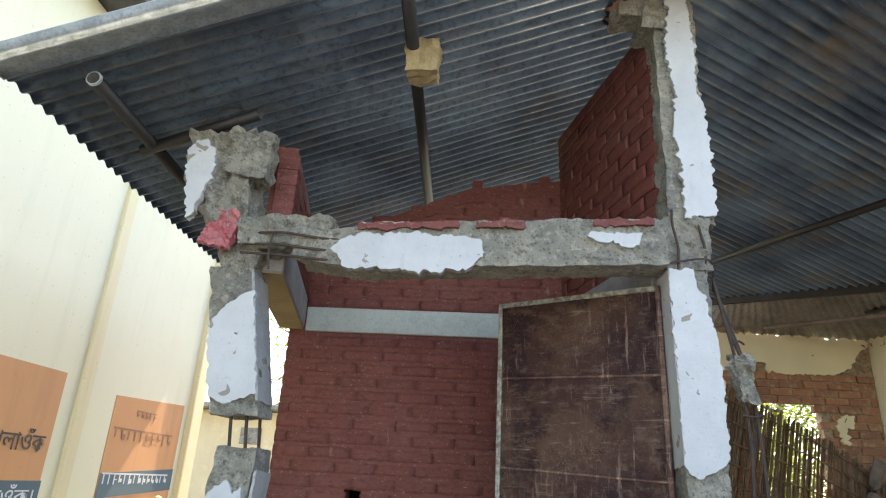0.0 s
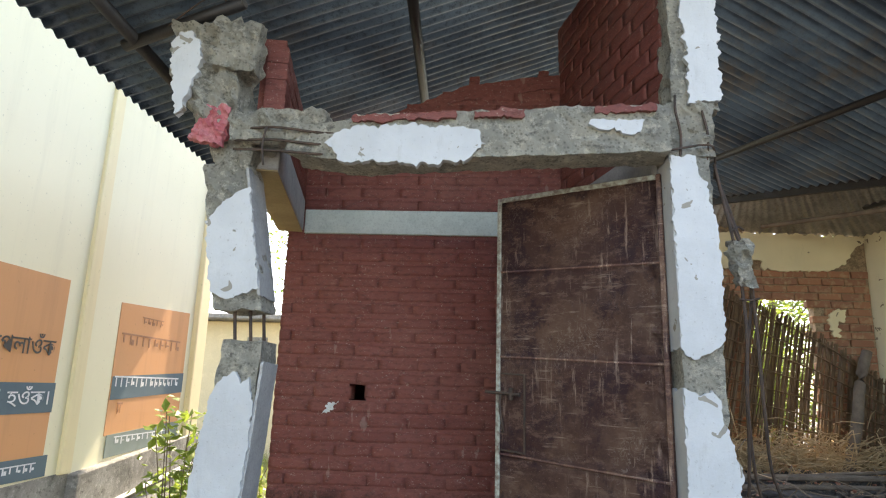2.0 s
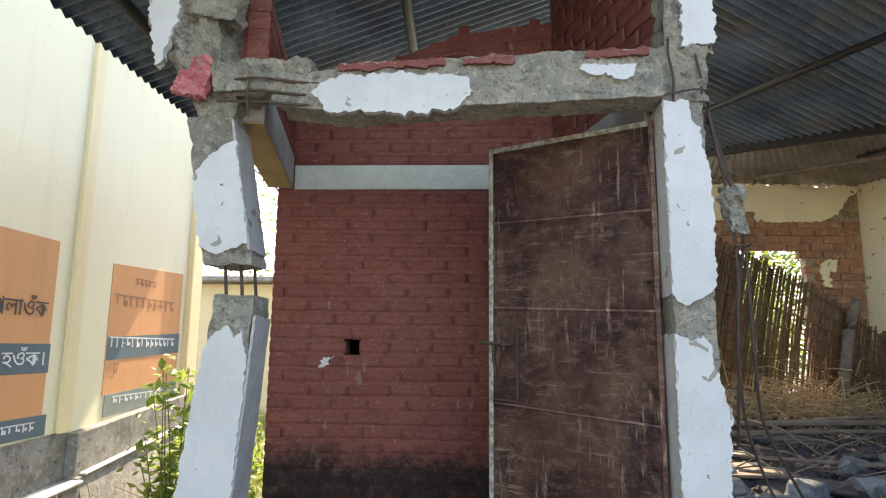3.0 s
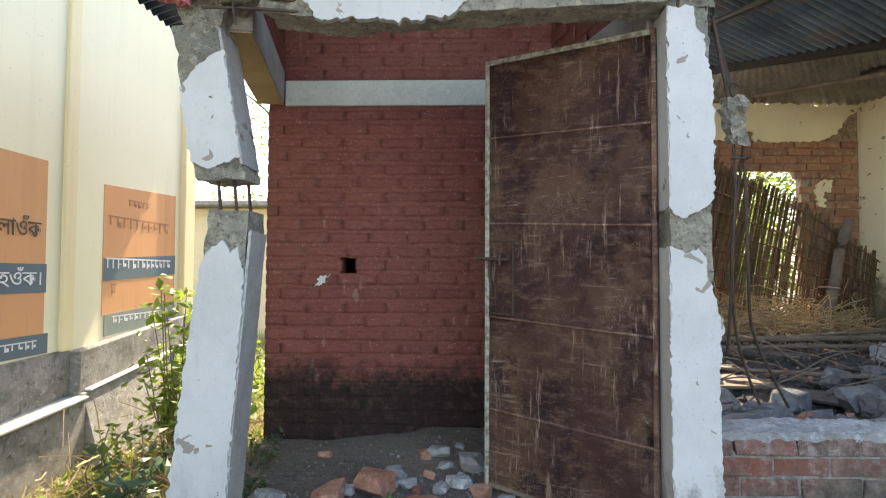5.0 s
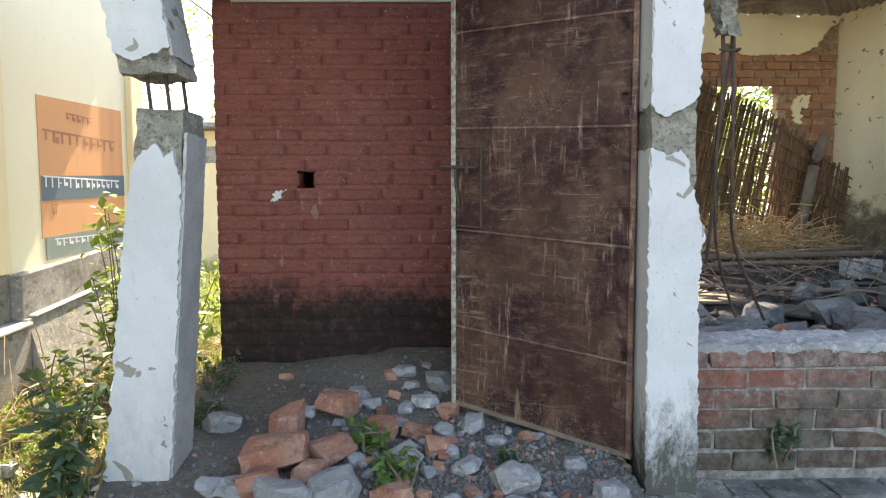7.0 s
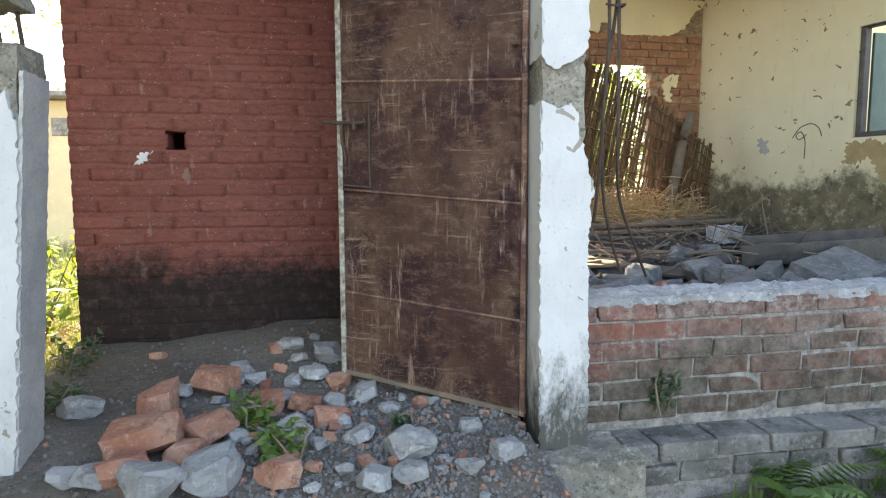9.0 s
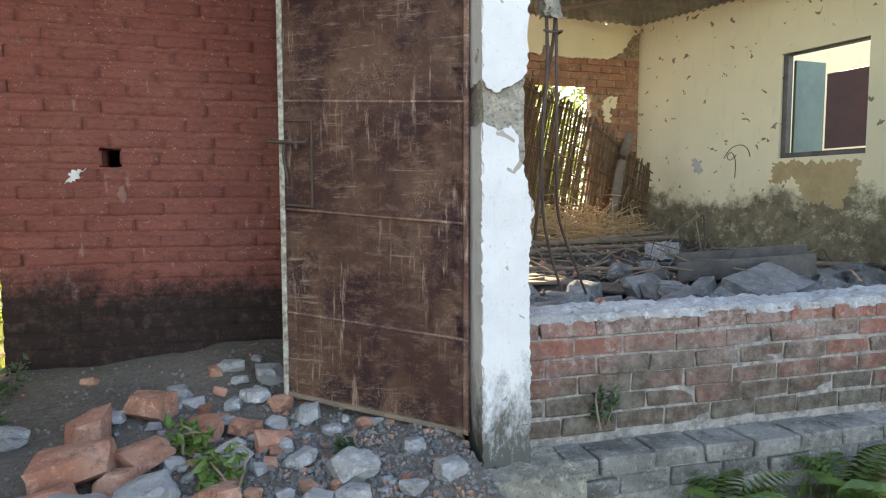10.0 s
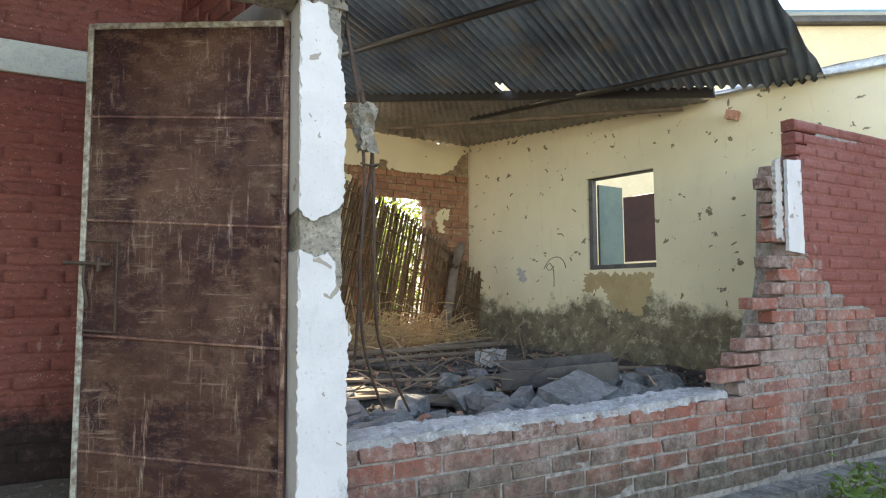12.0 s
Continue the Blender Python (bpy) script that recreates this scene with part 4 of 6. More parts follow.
def skin(parent, pts, x0, y0, z0, x1, z1, thick, seed, label="", amp=0.007, material=None, name="plaster_skin", y1=None):
    """A plaster skin on a leaning post; pts are (offset from the axis, height); y0 is its front."""
    bm = flake(pts, y0, y0 + thick, amp, 0.022, seed)
    ya = y0 if y1 is None else y1
    shear(bm, (x0, 0, z0), (x1, ya - y0, z1))
    return wpart(name, bm, material or (M_WHITE if x0 > -1 else M_WHITE_DRY), parent, label)


def side_skin(parent, d0, d1, z0, z1, xs, x0, x1, ya, yb, seed, material=None):
    """Plaster on the right or left flank of a post."""
    bm = flake([(d0, z0), (d1, z0), (d1, z1), (d0, z1)], -0.006, 0.006, 0.004, 0.03, seed)
    bmesh.ops.transform(bm, matrix=Matrix.Rotation(math.pi / 2, 4, "Z"), verts=bm.verts)
    for v in bm.verts:
        f = (v.co.z - z0) / (z1 - z0)
        v.co.x += xs + x0 + (x1 - x0) * f
        v.co.y += ya + (yb - ya) * f
    return wpart("plaster_skin", bm, material or M_WHITE, parent)


# right post: whole height, cracked at two places
rp = thing("concrete_post", (0.04, -0.02, -0.13), "white-plastered concrete post, cracked and chipped to bare concrete", "post", "broken posts")
post_piece(rp, "shaft", 0.165, 0.19, -0.13, 2.22, (0.035, -0.015), (0.020, -0.015), 1, 0.006)
post_piece(rp, "upper_shaft", 0.19, 0.19, 2.20, 2.44, (0.03, -0.01), (0.03, -0.01), 2, 0.022)
post_piece(rp, "upper_shaft", 0.205, 0.18, 2.42, 3.82, (0.065, 0.0), (0.065, 0.0), 3, 0.012)
skin(rp, [(-0.093, -0.13), (0.105, -0.13), (0.105, 0.2), (0.098, 0.62), (0.112, 0.9), (0.085, 1.0), (0.055, 1.10), (0.055, 1.16), (0.02, 1.20), (-0.02, 1.18), (-0.093, 1.205)], 0.035, -0.128, -0.13, 0.026, 1.2, 0.022, 21, "", 0.005)
skin(rp, [(-0.091, 1.36), (-0.05, 1.32), (0.02, 1.345), (0.06, 1.37), (0.085, 1.40), (0.092, 1.7), (0.085, 1.9), (0.06, 2.0), (0.06, 2.07), (0.025, 2.10), (0.015, 2.19), (-0.092, 2.19)], 0.028, -0.128, 1.32, 0.022, 2.2, 0.022, 22, "", 0.005)
skin(rp, [(-0.04, 2.44), (0.105, 2.46), (0.108, 2.8), (0.10, 3.05), (0.07, 3.12), (0.085, 3.3), (0.075, 3.6), (0.06, 3.8), (-0.05, 3.8), (-0.03, 3.6), (-0.06, 3.4), (-0.03, 3.1), (-0.055, 2.9), (-0.035, 2.7)], 0.065, -0.115, 2.44, 0.065, 3.8, 0.024, 23, "", 0.008)
side_skin(rp, -0.105, 0.085, -0.12, 1.20, -0.087, 0.035, 0.026, -0.015, -0.015, 24)
side_skin(rp, -0.105, 0.085, 1.36, 2.19, -0.087, 0.027, 0.021, -0.015, -0.015, 25)
for k, (x, y) in enumerate(((-0.03, -0.11), (0.09, -0.10), (0.10, 0.05))):
    wpart("rebar", tube(bmesh.new(), bend([(x, y, 2.14), (x + 0.012, y - 0.012, 2.28), (x - 0.005, y - 0.01, 2.40), (x, y, 2.48)]), 0.006), M_IRON, rp, "rusty steel bar")
wpart("rebar_tie", tube(bmesh.new(), bend([(-0.16, -0.115, 2.205), (-0.05, -0.135, 2.215), (0.09, -0.14, 2.235), (0.135, -0.09, 2.21), (0.16, 0.0, 2.13)]), 0.005), M_IRON, rp, "bent tie wire")
for k, (sx, z, w, h) in enumerate(((-0.13, 3.60, 0.20, 0.16), (-0.05, 3.52, 0.12, 0.12), (-0.20, 3.66, 0.13, 0.13))):
    wpart("loose_lump", rough_box(w, 0.17, h, 0.03, 0.02, 41 + k, 12, pose(sx, -0.02, z, 4, 8 * k, 7)), (M_CONC, M_CONC, M_RUBRED)[k], rp)

# left post: three pieces out of line, joined by bare bars
lp = thing("concrete_post", (-2.05, -0.02, -0.33), "white-plastered concrete post snapped in three leaning pieces", "post", "broken posts")
post_piece(lp, "lower_shaft", 0.235, 0.19, -0.36, 1.35, (-2.028, -0.02), (-1.872, -0.02), 5, 0.008, 0.72)
skin(lp, [(-0.130, -0.36), (0.128, -0.36), (0.116, 0.3), (0.102, 0.9), (0.096, 1.08), (0.058, 1.20), (0.03, 1.17), (0.0, 1.22), (-0.05, 1.20), (-0.085, 1.13), (-0.102, 0.98), (-0.114, 0.5)], -2.028, -0.132, -0.36, -1.885, 1.21, 0.026, 31, "", 0.005)
side_skin(lp, -0.10, 0.095, -0.3, 1.26, 0.0, -1.899, -1.780, -0.02, -0.02, 32, M_GREYP)
post_piece(lp, "middle_shaft", 0.20, 0.20, 1.48, 2.13, (-1.910, -0.02), (-2.030, -0.02), 6, 0.010)
skin(lp, [(-0.106, 1.55), (-0.03, 1.52), (0.06, 1.55), (0.106, 1.57), (0.108, 2.02), (0.06, 2.00), (0.02, 1.97), (-0.02, 1.95), (-0.06, 1.90), (-0.105, 1.86)], -1.922, -0.136, 1.54, -2.010, 2.02, 0.026, 33, "", 0.005)
side_skin(lp, -0.106, 0.10, 1.54, 2.11, 0.102, -1.920, -2.026, -0.02, -0.02, 34, M_GREYP)
for k, (x, y) in enumerate(((-1.925, -0.08), (-1.86, -0.07), (-1.835, 0.03))):
    wpart("rebar", tube(bmesh.new(), bend([(x + 0.01, y, 1.26), (x + 0.006, y - 0.006, 1.36), (x - 0.006, y, 1.46), (x - 0.012, y, 1.58)]), 0.0075), M_IRON, lp, "rusty steel bar")
bm = rough_box(0.34, 0.22, 0.46, 0.020, 0.024, 8, 13)
for v in bm.verts:
    f = v.co.z / 0.46
    side = 0.60 + 0.30 * smooth_step(0.55, 0.72, f) if v.co.x > 0 else 0.62 + 0.50 * smooth_step(0.05, 0.45, f)
    v.co.x = v.co.x * side - 2.07 - 0.05 * f
    v.co.y += -0.06 - 0.04 * f
    v.co.z += 2.31
wpart("head_block", bm, M_CONC, lp, "broken concrete head of the post")
wpart("neck", rough_box(0.17, 0.17, 0.30, 0.02, 0.022, 9, 14, pose(-2.0, -0.03, 2.10, 0, -8, 0)), M_CONC, lp)
bm = flake([(-2.36, 2.72), (-2.33, 2.79), (-2.27, 2.80), (-2.22, 2.74), (-2.215, 2.60), (-2.25, 2.50), (-2.28, 2.39), (-2.30, 2.37), (-2.33, 2.5)], -0.228, -0.19, 0.006, 0.022, 35)
for v in bm.verts:
    v.co.x, v.co.z = -0.905 + (v.co.x + 0.905) * 0.952, 1.25 + (v.co.z - 1.25) * 0.952
wpart("plaster_skin", bm, M_WHITE_DRY, lp, "white plaster left on the head")
wpart("head_lump", rough_box(0.19, 0.16, 0.22, 0.018, 0.018, 10, 16, pose(-2.015, -0.14, 2.56, 6, 4, 10)), M_CONC, lp)

cloth = rough_box(0.14, 0.05, 0.17, 0.013, 0.016, 12, 26, pose(-2.11, -0.155, 2.215, 0, 12, 0))
tagged(bm_object("red_cloth", cloth, M_CLOTH), "faded red cloth tied round the broken post", "cloth")

# front beam
fb = thing("front_beam", (-0.9, -0.1, 2.2), "concrete beam with broken end and patches of white plaster", "beam")
bm = rough_box(1.62, 0.18, 0.215, 0.026, 0.009, 14, 12)
for v in bm.verts:
    f = (v.co.x + 0.81) / 1.62
    v.co.z += 2.115 + 0.075 * f
    if f < 0.16:
        k = 1 - f / 0.16
        v.co.z = v.co.z * (1 - 0.55 * k) + (2.20) * 0.55 * k
        v.co.x += -0.02 * k + 0.05 * noise.noise(v.co * 15)
    v.co.x += -0.89
    v.co.y += -0.09
wpart("beam_core", bm, M_CONC, fb, "rough grey concrete")
bm = rough_box(0.42, 0.17, 0.13, 0.02, 0.018, 15, 15, pose(-1.79, -0.085, 2.235, 0, -1.5, 0))
for v in bm.verts:
    if v.co.x > -1.68:
        v.co.z += (v.co.x + 1.68) * 0.35 * (1 if v.co.z < 2.3 else 0.1)
wpart("broken_end", bm, M_CONC, fb, "cracked concrete end piece")


def bslope(bm):
    for v in bm.verts:
        v.co.z += 0.046 * (v.co.x + 1.7)
    return bm


wpart("plaster_patch", bslope(flake([(-1.57, 2.20), (-1.50, 2.115), (-1.30, 2.10), (-1.1, 2.085), (-0.95, 2.10), (-0.87, 2.17), (-0.90, 2.235), (-1.02, 2.25), (-1.2, 2.275), (-1.45, 2.27), (-1.53, 2.24)], -0.196, -0.16, 0.008, 0.025, 36)), M_WHITE, fb, "white plaster patch")
wpart("plaster_patch", bslope(flake([(-0.43, 2.245), (-0.36, 2.215), (-0.32, 2.225), (-0.26, 2.19), (-0.21, 2.20), (-0.19, 2.255), (-0.30, 2.265), (-0.42, 2.265)], -0.196, -0.16, 0.006, 0.025, 37)), M_WHITE, fb, "white plaster patch")
for x0, x1, sd in ((-1.45, -1.0, 38), (-0.92, -0.70, 39), (-0.40, -0.14, 40)):
    wpart("red_paint_edge", bslope(flake([(x0, 2.292), (x1, 2.292), (x1, 2.325), (x0, 2.322)], -0.200, -0.05, 0.006, 0.025, sd)), M_MORTAR_RED, fb, "red painted mortar on the top edge")
for k, z in enumerate((2.17, 2.215, 2.27)):
    wpart("rebar", tube(bmesh.new(), bend([(-1.98, -0.17 + 0.01 * k, z + 0.012), (-1.8, -0.19, z + 0.004 * k), (-1.62, -0.185, z - 0.012), (-1.5, -0.16, z - 0.01)]), 0.006), M_IRON, fb, "rusty steel bar")
wpart("rebar_tie", tube(bmesh.new(), bend([(-1.83, -0.195, 2.10), (-1.84, -0.20, 2.19), (-1.83, -0.195, 2.28)]), 0.005), M_IRON, fb)

# pipe on the left post, wire loop, lump hung on the purlin
pr = thing("rafter_pipe", (-2.3, -0.12, 2.85), "dull steel pipe lying on the broken post head", "pipe")
wpart("pipe", tube(bmesh.new(), [(-2.62, -0.05, 2.755), (-1.99, -0.20, 2.885)], 0.030, 16), M_PIPE, pr, "", True)
# The pipe is capped; a dark disc gives the shaded hollow.
wpart("pipe_bore_shade", tube(bmesh.new(), [(-1.992, -0.1995, 2.8846), (-1.986, -0.201, 2.8858)], 0.024, 16), M_DARKSHEET, pr, "dark disc for the shade inside the pipe end")
wpart("wire_loop", tube(bmesh.new(), bend([(-2.36, -0.15, 2.80), (-2.27, -0.17, 2.86), (-2.18, -0.17, 2.93), (-2.10, -0.17, 2.93), (-2.07, -0.17, 2.86)]), 0.004), M_IRON, pr, "thin bent wire")
bm = rough_box(0.15, 0.13, 0.19, 0.025, 0.014, 17, 11, pose(-1.21, -0.20, 3.115))
tagged(bm_object("concrete_lump", bm, M_OCHRE), "ochre concrete lump clinging to the roof pipe", "concrete")

# hanging bars with a lump of concrete beside the right post
hb = thing("hanging_rebar", (0.24, -0.02, 1.75), "rusty reinforcing bars hanging with a lump of concrete", "rebar")
for k, pts in enumerate((
        [(0.145, -0.05, 2.18), (0.17, -0.06, 2.00), (0.215, -0.05, 1.75), (0.235, -0.04, 1.45), (0.225, -0.02, 1.15), (0.27, 0.06, 0.86), (0.36, 0.16, 0.66), (0.46, 0.26, 0.50)],
        [(0.15, -0.04, 2.16), (0.19, -0.03, 1.98), (0.265, -0.03, 1.72), (0.285, -0.02, 1.46), (0.30, 0.0, 1.1), (0.36, 0.1, 0.85), (0.52, 0.25, 0.62), (0.66, 0.4, 0.46)],
        [(0.155, -0.02, 2.15), (0.23, 0.0, 1.93), (0.285, 0.0, 1.66), (0.24, 0.0, 1.30), (0.235, 0.02, 0.98), (0.25, 0.1, 0.75)])):
    wpart("bar", tube(bmesh.new(), bend(pts, 36), 0.0068, 6), M_IRON, hb)
wpart("stirrup", tube(bmesh.new(), bend([(0.21, -0.055, 1.58), (0.25, -0.06, 1.575), (0.295, -0.045, 1.585), (0.29, 0.0, 1.58)]), 0.0045), M_IRON, hb)
wpart("stirrup", tube(bmesh.new(), bend([(0.19, -0.06, 1.87), (0.22, -0.065, 1.89), (0.25, -0.05, 1.88)]), 0.0045), M_IRON, hb)
wpart("concrete_lump", rough_box(0.062, 0.07, 0.19, 0.013, 0.020, 18, 17, pose(0.243, -0.035, 1.64, 3, -5, 0)), M_CONC, hb, "grey lump of concrete on the bars")

# ---- steel door, hanging askew ----
DH, DF = Vector((-0.070, 0.010, 0)), Vector((-0.782, 0.438, 0))
DW = (DF - DH).length
door = thing("door_1", (-0.07, 0.01, -0.03), "rusted brown sheet-steel door standing open, scratched and stained", "door", "", "structure")
du = (DF - DH).normalized()
door_m = Matrix.Translation(DH) @ Matrix.Rotation(math.atan2(du.y, du.x), 4, "Z")


def on_door(bm):
    """Door places: x from the hinge to the free edge, y out of the seen face, z up; the leaf sags to the hinge side."""
    for v in bm.verts:
        v.co.z += (-0.035 + 0.10 * v.co.x / DW) * (1 - v.co.z / 2.15) + 0.0
    bmesh.ops.transform(bm, matrix=door_m, verts=bm.verts)
    bmesh.ops.recalc_face_normals(bm, faces=bm.faces)
    return bm


seams = (0.0, 0.385, 0.845, 1.315, 1.75, 2.15)
for a, b in zip(seams, seams[1:]):
    bm2 = bmesh.new()
    nu, nv = 16, 10
    grid = [[bm2.verts.new((0.02 + (DW - 0.04) * i / nu, 0.012 + 0.006 * noise.noise((i * 0.31, j * 0.27, a * 3)) + 0.004 * math.sin(math.pi * i / nu), a + (b - a) * j / nv)) for i in range(nu + 1)] for j in range(nv + 1)]
    for j in range(nv):
        for i in range(nu):
            bm2.faces.new((grid[j][i], grid[j][i + 1], grid[j + 1][i + 1], grid[j + 1][i]))
    bmesh.ops.solidify(bm2, geom=bm2.faces[:], thickness=0.002)
    wpart("sheet", on_door(bm2), M_DOOR, door, "", True)
for z in seams[1:-1]:
    wpart("seam_rib", on_door(box(bmesh.new(), 0.015, DW - 0.015, 0.010, 0.019, z - 0.006, z + 0.006, 0.003)), M_DOOR, door)
for nm, u0, u1, z0, z1, m in (("edge_frame", DW - 0.022, DW, 0.0, 2.15, M_EDGE), ("edge_frame", 0.0, 0.022, 0.0, 2.15, M_DOOR), ("top_frame", 0.022, DW - 0.022, 2.125, 2.15, M_EDGE), ("bottom_frame", 0.022, DW - 0.022, 0.0, 0.022, M_WOOD)):
    b2 = box(bmesh.new(), u0, u1, -0.018, 0.022, z0, z1, 0.003)
    bmesh.ops.subdivide_edges(b2, edges=b2.edges, cuts=2)
    wpart(nm, on_door(b2), m, door)
for u0, u1, z0, z1 in ((DW - 0.158, DW - 0.150, 0.86, 1.235), (DW - 0.150, DW - 0.03, 1.227, 1.235), (DW - 0.150, DW - 0.03, 0.86, 0.868)):
    wpart("lock_plate_rim", on_door(box(bmesh.new(), u0, u1, 0.012, 0.0225, z0, z1)), M_IRON, door, "dark rim of the lock plate")
bolt = wpart("bolt", on_door(tube(bmesh.new(), [(DW - 0.14, 0.04, 1.135), (DW + 0.045, 0.04, 1.135)], 0.008, 8)), M_IRON, door, "sliding bolt")
b2 = on_door(tube(bmesh.new(), bend([(DW - 0.035, 0.035, 1.135), (DW - 0.04, 0.052, 1.07), (DW - 0.055, 0.05, 0.98), (DW - 0.045, 0.03, 0.95)]), 0.006, 6))
hasp = bm_object("hasp", b2, M_IRON)
hasp.parent = bolt
b2 = on_door(box(bmesh.new(), DW - 0.10, DW - 0.085, 0.024, 0.05, 1.105, 1.165, 0.003))
st = bm_object("staple", b2, M_IRON)
st.parent = bolt

# ---- slogan panels on the cream building ----
def flat_panel(name, y0, y1, z0, z1, material, off, label):
    bm = box(bmesh.new(), LX + off - 0.004, LX + off, y0, y1, z0, z1)
    return wpart(name, bm, material, lb, label)


def letters(text, y0, y1, z, size, material):
    cu = bpy.data.curves.new("lettering", "FONT")
    cu.body, cu.size, cu.extrude = text, size, 0.001
    ob = bpy.data.objects.new("lettering", cu)
    scene.collection.objects.link(ob)
    bpy.context.view_layer.update()
    me = bpy.data.meshes.new_from_object(ob.evaluated_get(bpy.context.evaluated_depsgraph_get()))
    bpy.data.objects.remove(ob)
    xs = [v.co.x for v in me.vertices] or [0, 1]
    k = (y1 - y0) / max(0.01, max(xs) - min(xs))
    me.transform(Matrix.Translation((LX + 0.0085, y0, z)) @ Matrix(((0, 0, 1, 0), (1, 0, 0, 0), (0, 1, 0, 0), (0, 0, 0, 1))) @ Matrix.Diagonal((k, 1, 1, 1)) @ Matrix.Translation((-min(xs), 0, 0)))
    me.materials.append(material)
    return keep(new("lettering", me), lb)


def bars(y0, y1, z, h, n, material, seed):
    """Unreadable writing: short strokes hung from a head line."""
    r = random.Random(seed)
    bm = box(bmesh.new(), LX + 0.0066, LX + 0.0076, y0, y1, z + h * 0.86, z + h)
    y = y0
    for i in range(n):
        w = (y1 - y0) / n
        box(bm, LX + 0.0066, LX + 0.0076, y + w * 0.25, y + w * 0.45, z + h * r.uniform(0.0, 0.3), z + h * 0.84)
        if r.random() < 0.7:
            box(bm, LX + 0.0066, LX + 0.0076, y + w * 0.50, y + w * 0.86, z + h * r.uniform(0.1, 0.4), z + h * r.uniform(0.45, 0.6))
        y += w
    return wpart("lettering", bm, material, lb)


for name, y0, y1, z0, z1, material, off, label in (
        ("slogan_panel", -0.35, 1.315, 0.69, 1.815, M_ORANGE, 0.004, "faded orange painted slogan panel"),
        ("slogan_stripe", -0.35, 1.325, 0.955, 1.14, M_SLATE, 0.0065, "slate blue painted stripe"),
        ("slogan_stripe", -0.35, 1.355, 0.56, 0.69, M_SLATE, 0.0068, "slate blue painted stripe"),
        ("slogan_panel", 1.965, 3.14, 0.76, 1.755, M_ORANGE, 0.004, "faded orange painted slogan panel"),
        ("slogan_stripe", 1.975, 3.145, 1.020, 1.195, M_SLATE, 0.0065, "slate blue painted stripe"),
        ("slogan_stripe", 2.0, 3.15, 0.60, 0.765, M_MOSSY, 0.0068, "faded green-grey painted stripe")):
    p = flat_panel(name, y0, y1, z0, z1, material, off, label)
    if y0 > 1:
        for v in p.data.vertices:
            v.co.z += 0.045 * (v.co.y - y0)
letters("\u09c7\u09aa\u09b2\u09be\u0993\u0981\u0995", 0.72, 1.26, 1.31, 0.15, M_INK)
letters("\u09b9\u0993\u0981\u0995\u0964", 0.90, 1.27, 1.005, 0.13, M_CHALK)
bars(0.1, 0.66, 1.31, 0.12, 5, M_INK, 3)
bars(0.2, 0.84, 1.0, 0.10, 5, M_CHALK, 4)
bars(0.3, 1.25, 0.60, 0.055, 16, M_CHALK, 5)
bars(2.02, 3.0, 1.43, 0.10, 10, M_INKPALE, 6)
bars(2.30, 2.65, 1.62, 0.06, 5, M_INKPALE, 7)
bars(2.0, 3.05, 1.115, 0.085, 14, M_CHALK, 8)
bars(2.10, 2.9, 0.69, 0.06, 10, M_CHALK, 9)
bars(2.08, 2.16, 0.90, 0.10, 2, M_INKPALE, 10)

# white splash on the red wall
bm = flake([(-1.825, 1.005), (-1.79, 1.02), (-1.775, 1.03), (-1.762, 1.028), (-1.758, 1.05), (-1.725, 1.085), (-1.765, 1.066), (-1.775, 1.074), (-1.79, 1.058), (-1.802, 1.06), (-1.795, 1.035)], BY - 0.010, BY + 0.004, 0.008, 0.014, 93)
part("paint_splash", bm, M_CHALK, wall_back, "white paint splash")

# ---- rubble on the porch floor ----
def porch_spot(r):
    while True:
        x, y = r.uniform(-2.2, 0.0), r.uniform(-0.95, 1.12)
        if r.random() < 0.035 + 0.965 * math.exp(-((x + 0.65) ** 2 + (y + 0.25) ** 2) / 0.35):
            return x, y


CONC = [chunk_mesh("concrete_chunk", 100 + i, M_RUBBLE, 9, 0.7) for i in range(7)]
SHADED = [chunk_mesh("shaded_chunk", 100 + i, M_ROOM_RUBBLE, 8, 0.7) for i in range(7)]
BRK = [chunk_mesh("brick_chunk", 200 + i, M_RUBRED, 8, 0.70) for i in range(7)]


def rubble(kind, x, y, size, turn, tilt=0.0, squash=0.75, z=None):
    r = random.Random(int(x * 977 + y * 431))
    me = r.choice(BRK if kind == "b" else CONC if z is None else SHADED)
    size *= 0.80 if kind == "b" else 1.0 if z is not None else 0.90
    o = new("brick_chunk" if kind == "b" else "concrete_chunk", me)
    g = ground_height(x, y) if z is None else z + size * 0.03
    o.matrix_world = pose(x, y, g - size * 0.06, tilt, tilt * 0.6, turn) @ Matrix.Diagonal((size, size * squash, size * (0.85 if kind == "b" or z is not None else 0.75), 1))
    return tagged(o, "broken red brick lump lying in rubble" if kind == "b" else "broken grey concrete lump lying in rubble", "rubble", "porch rubble" if z is None else "room rubble")


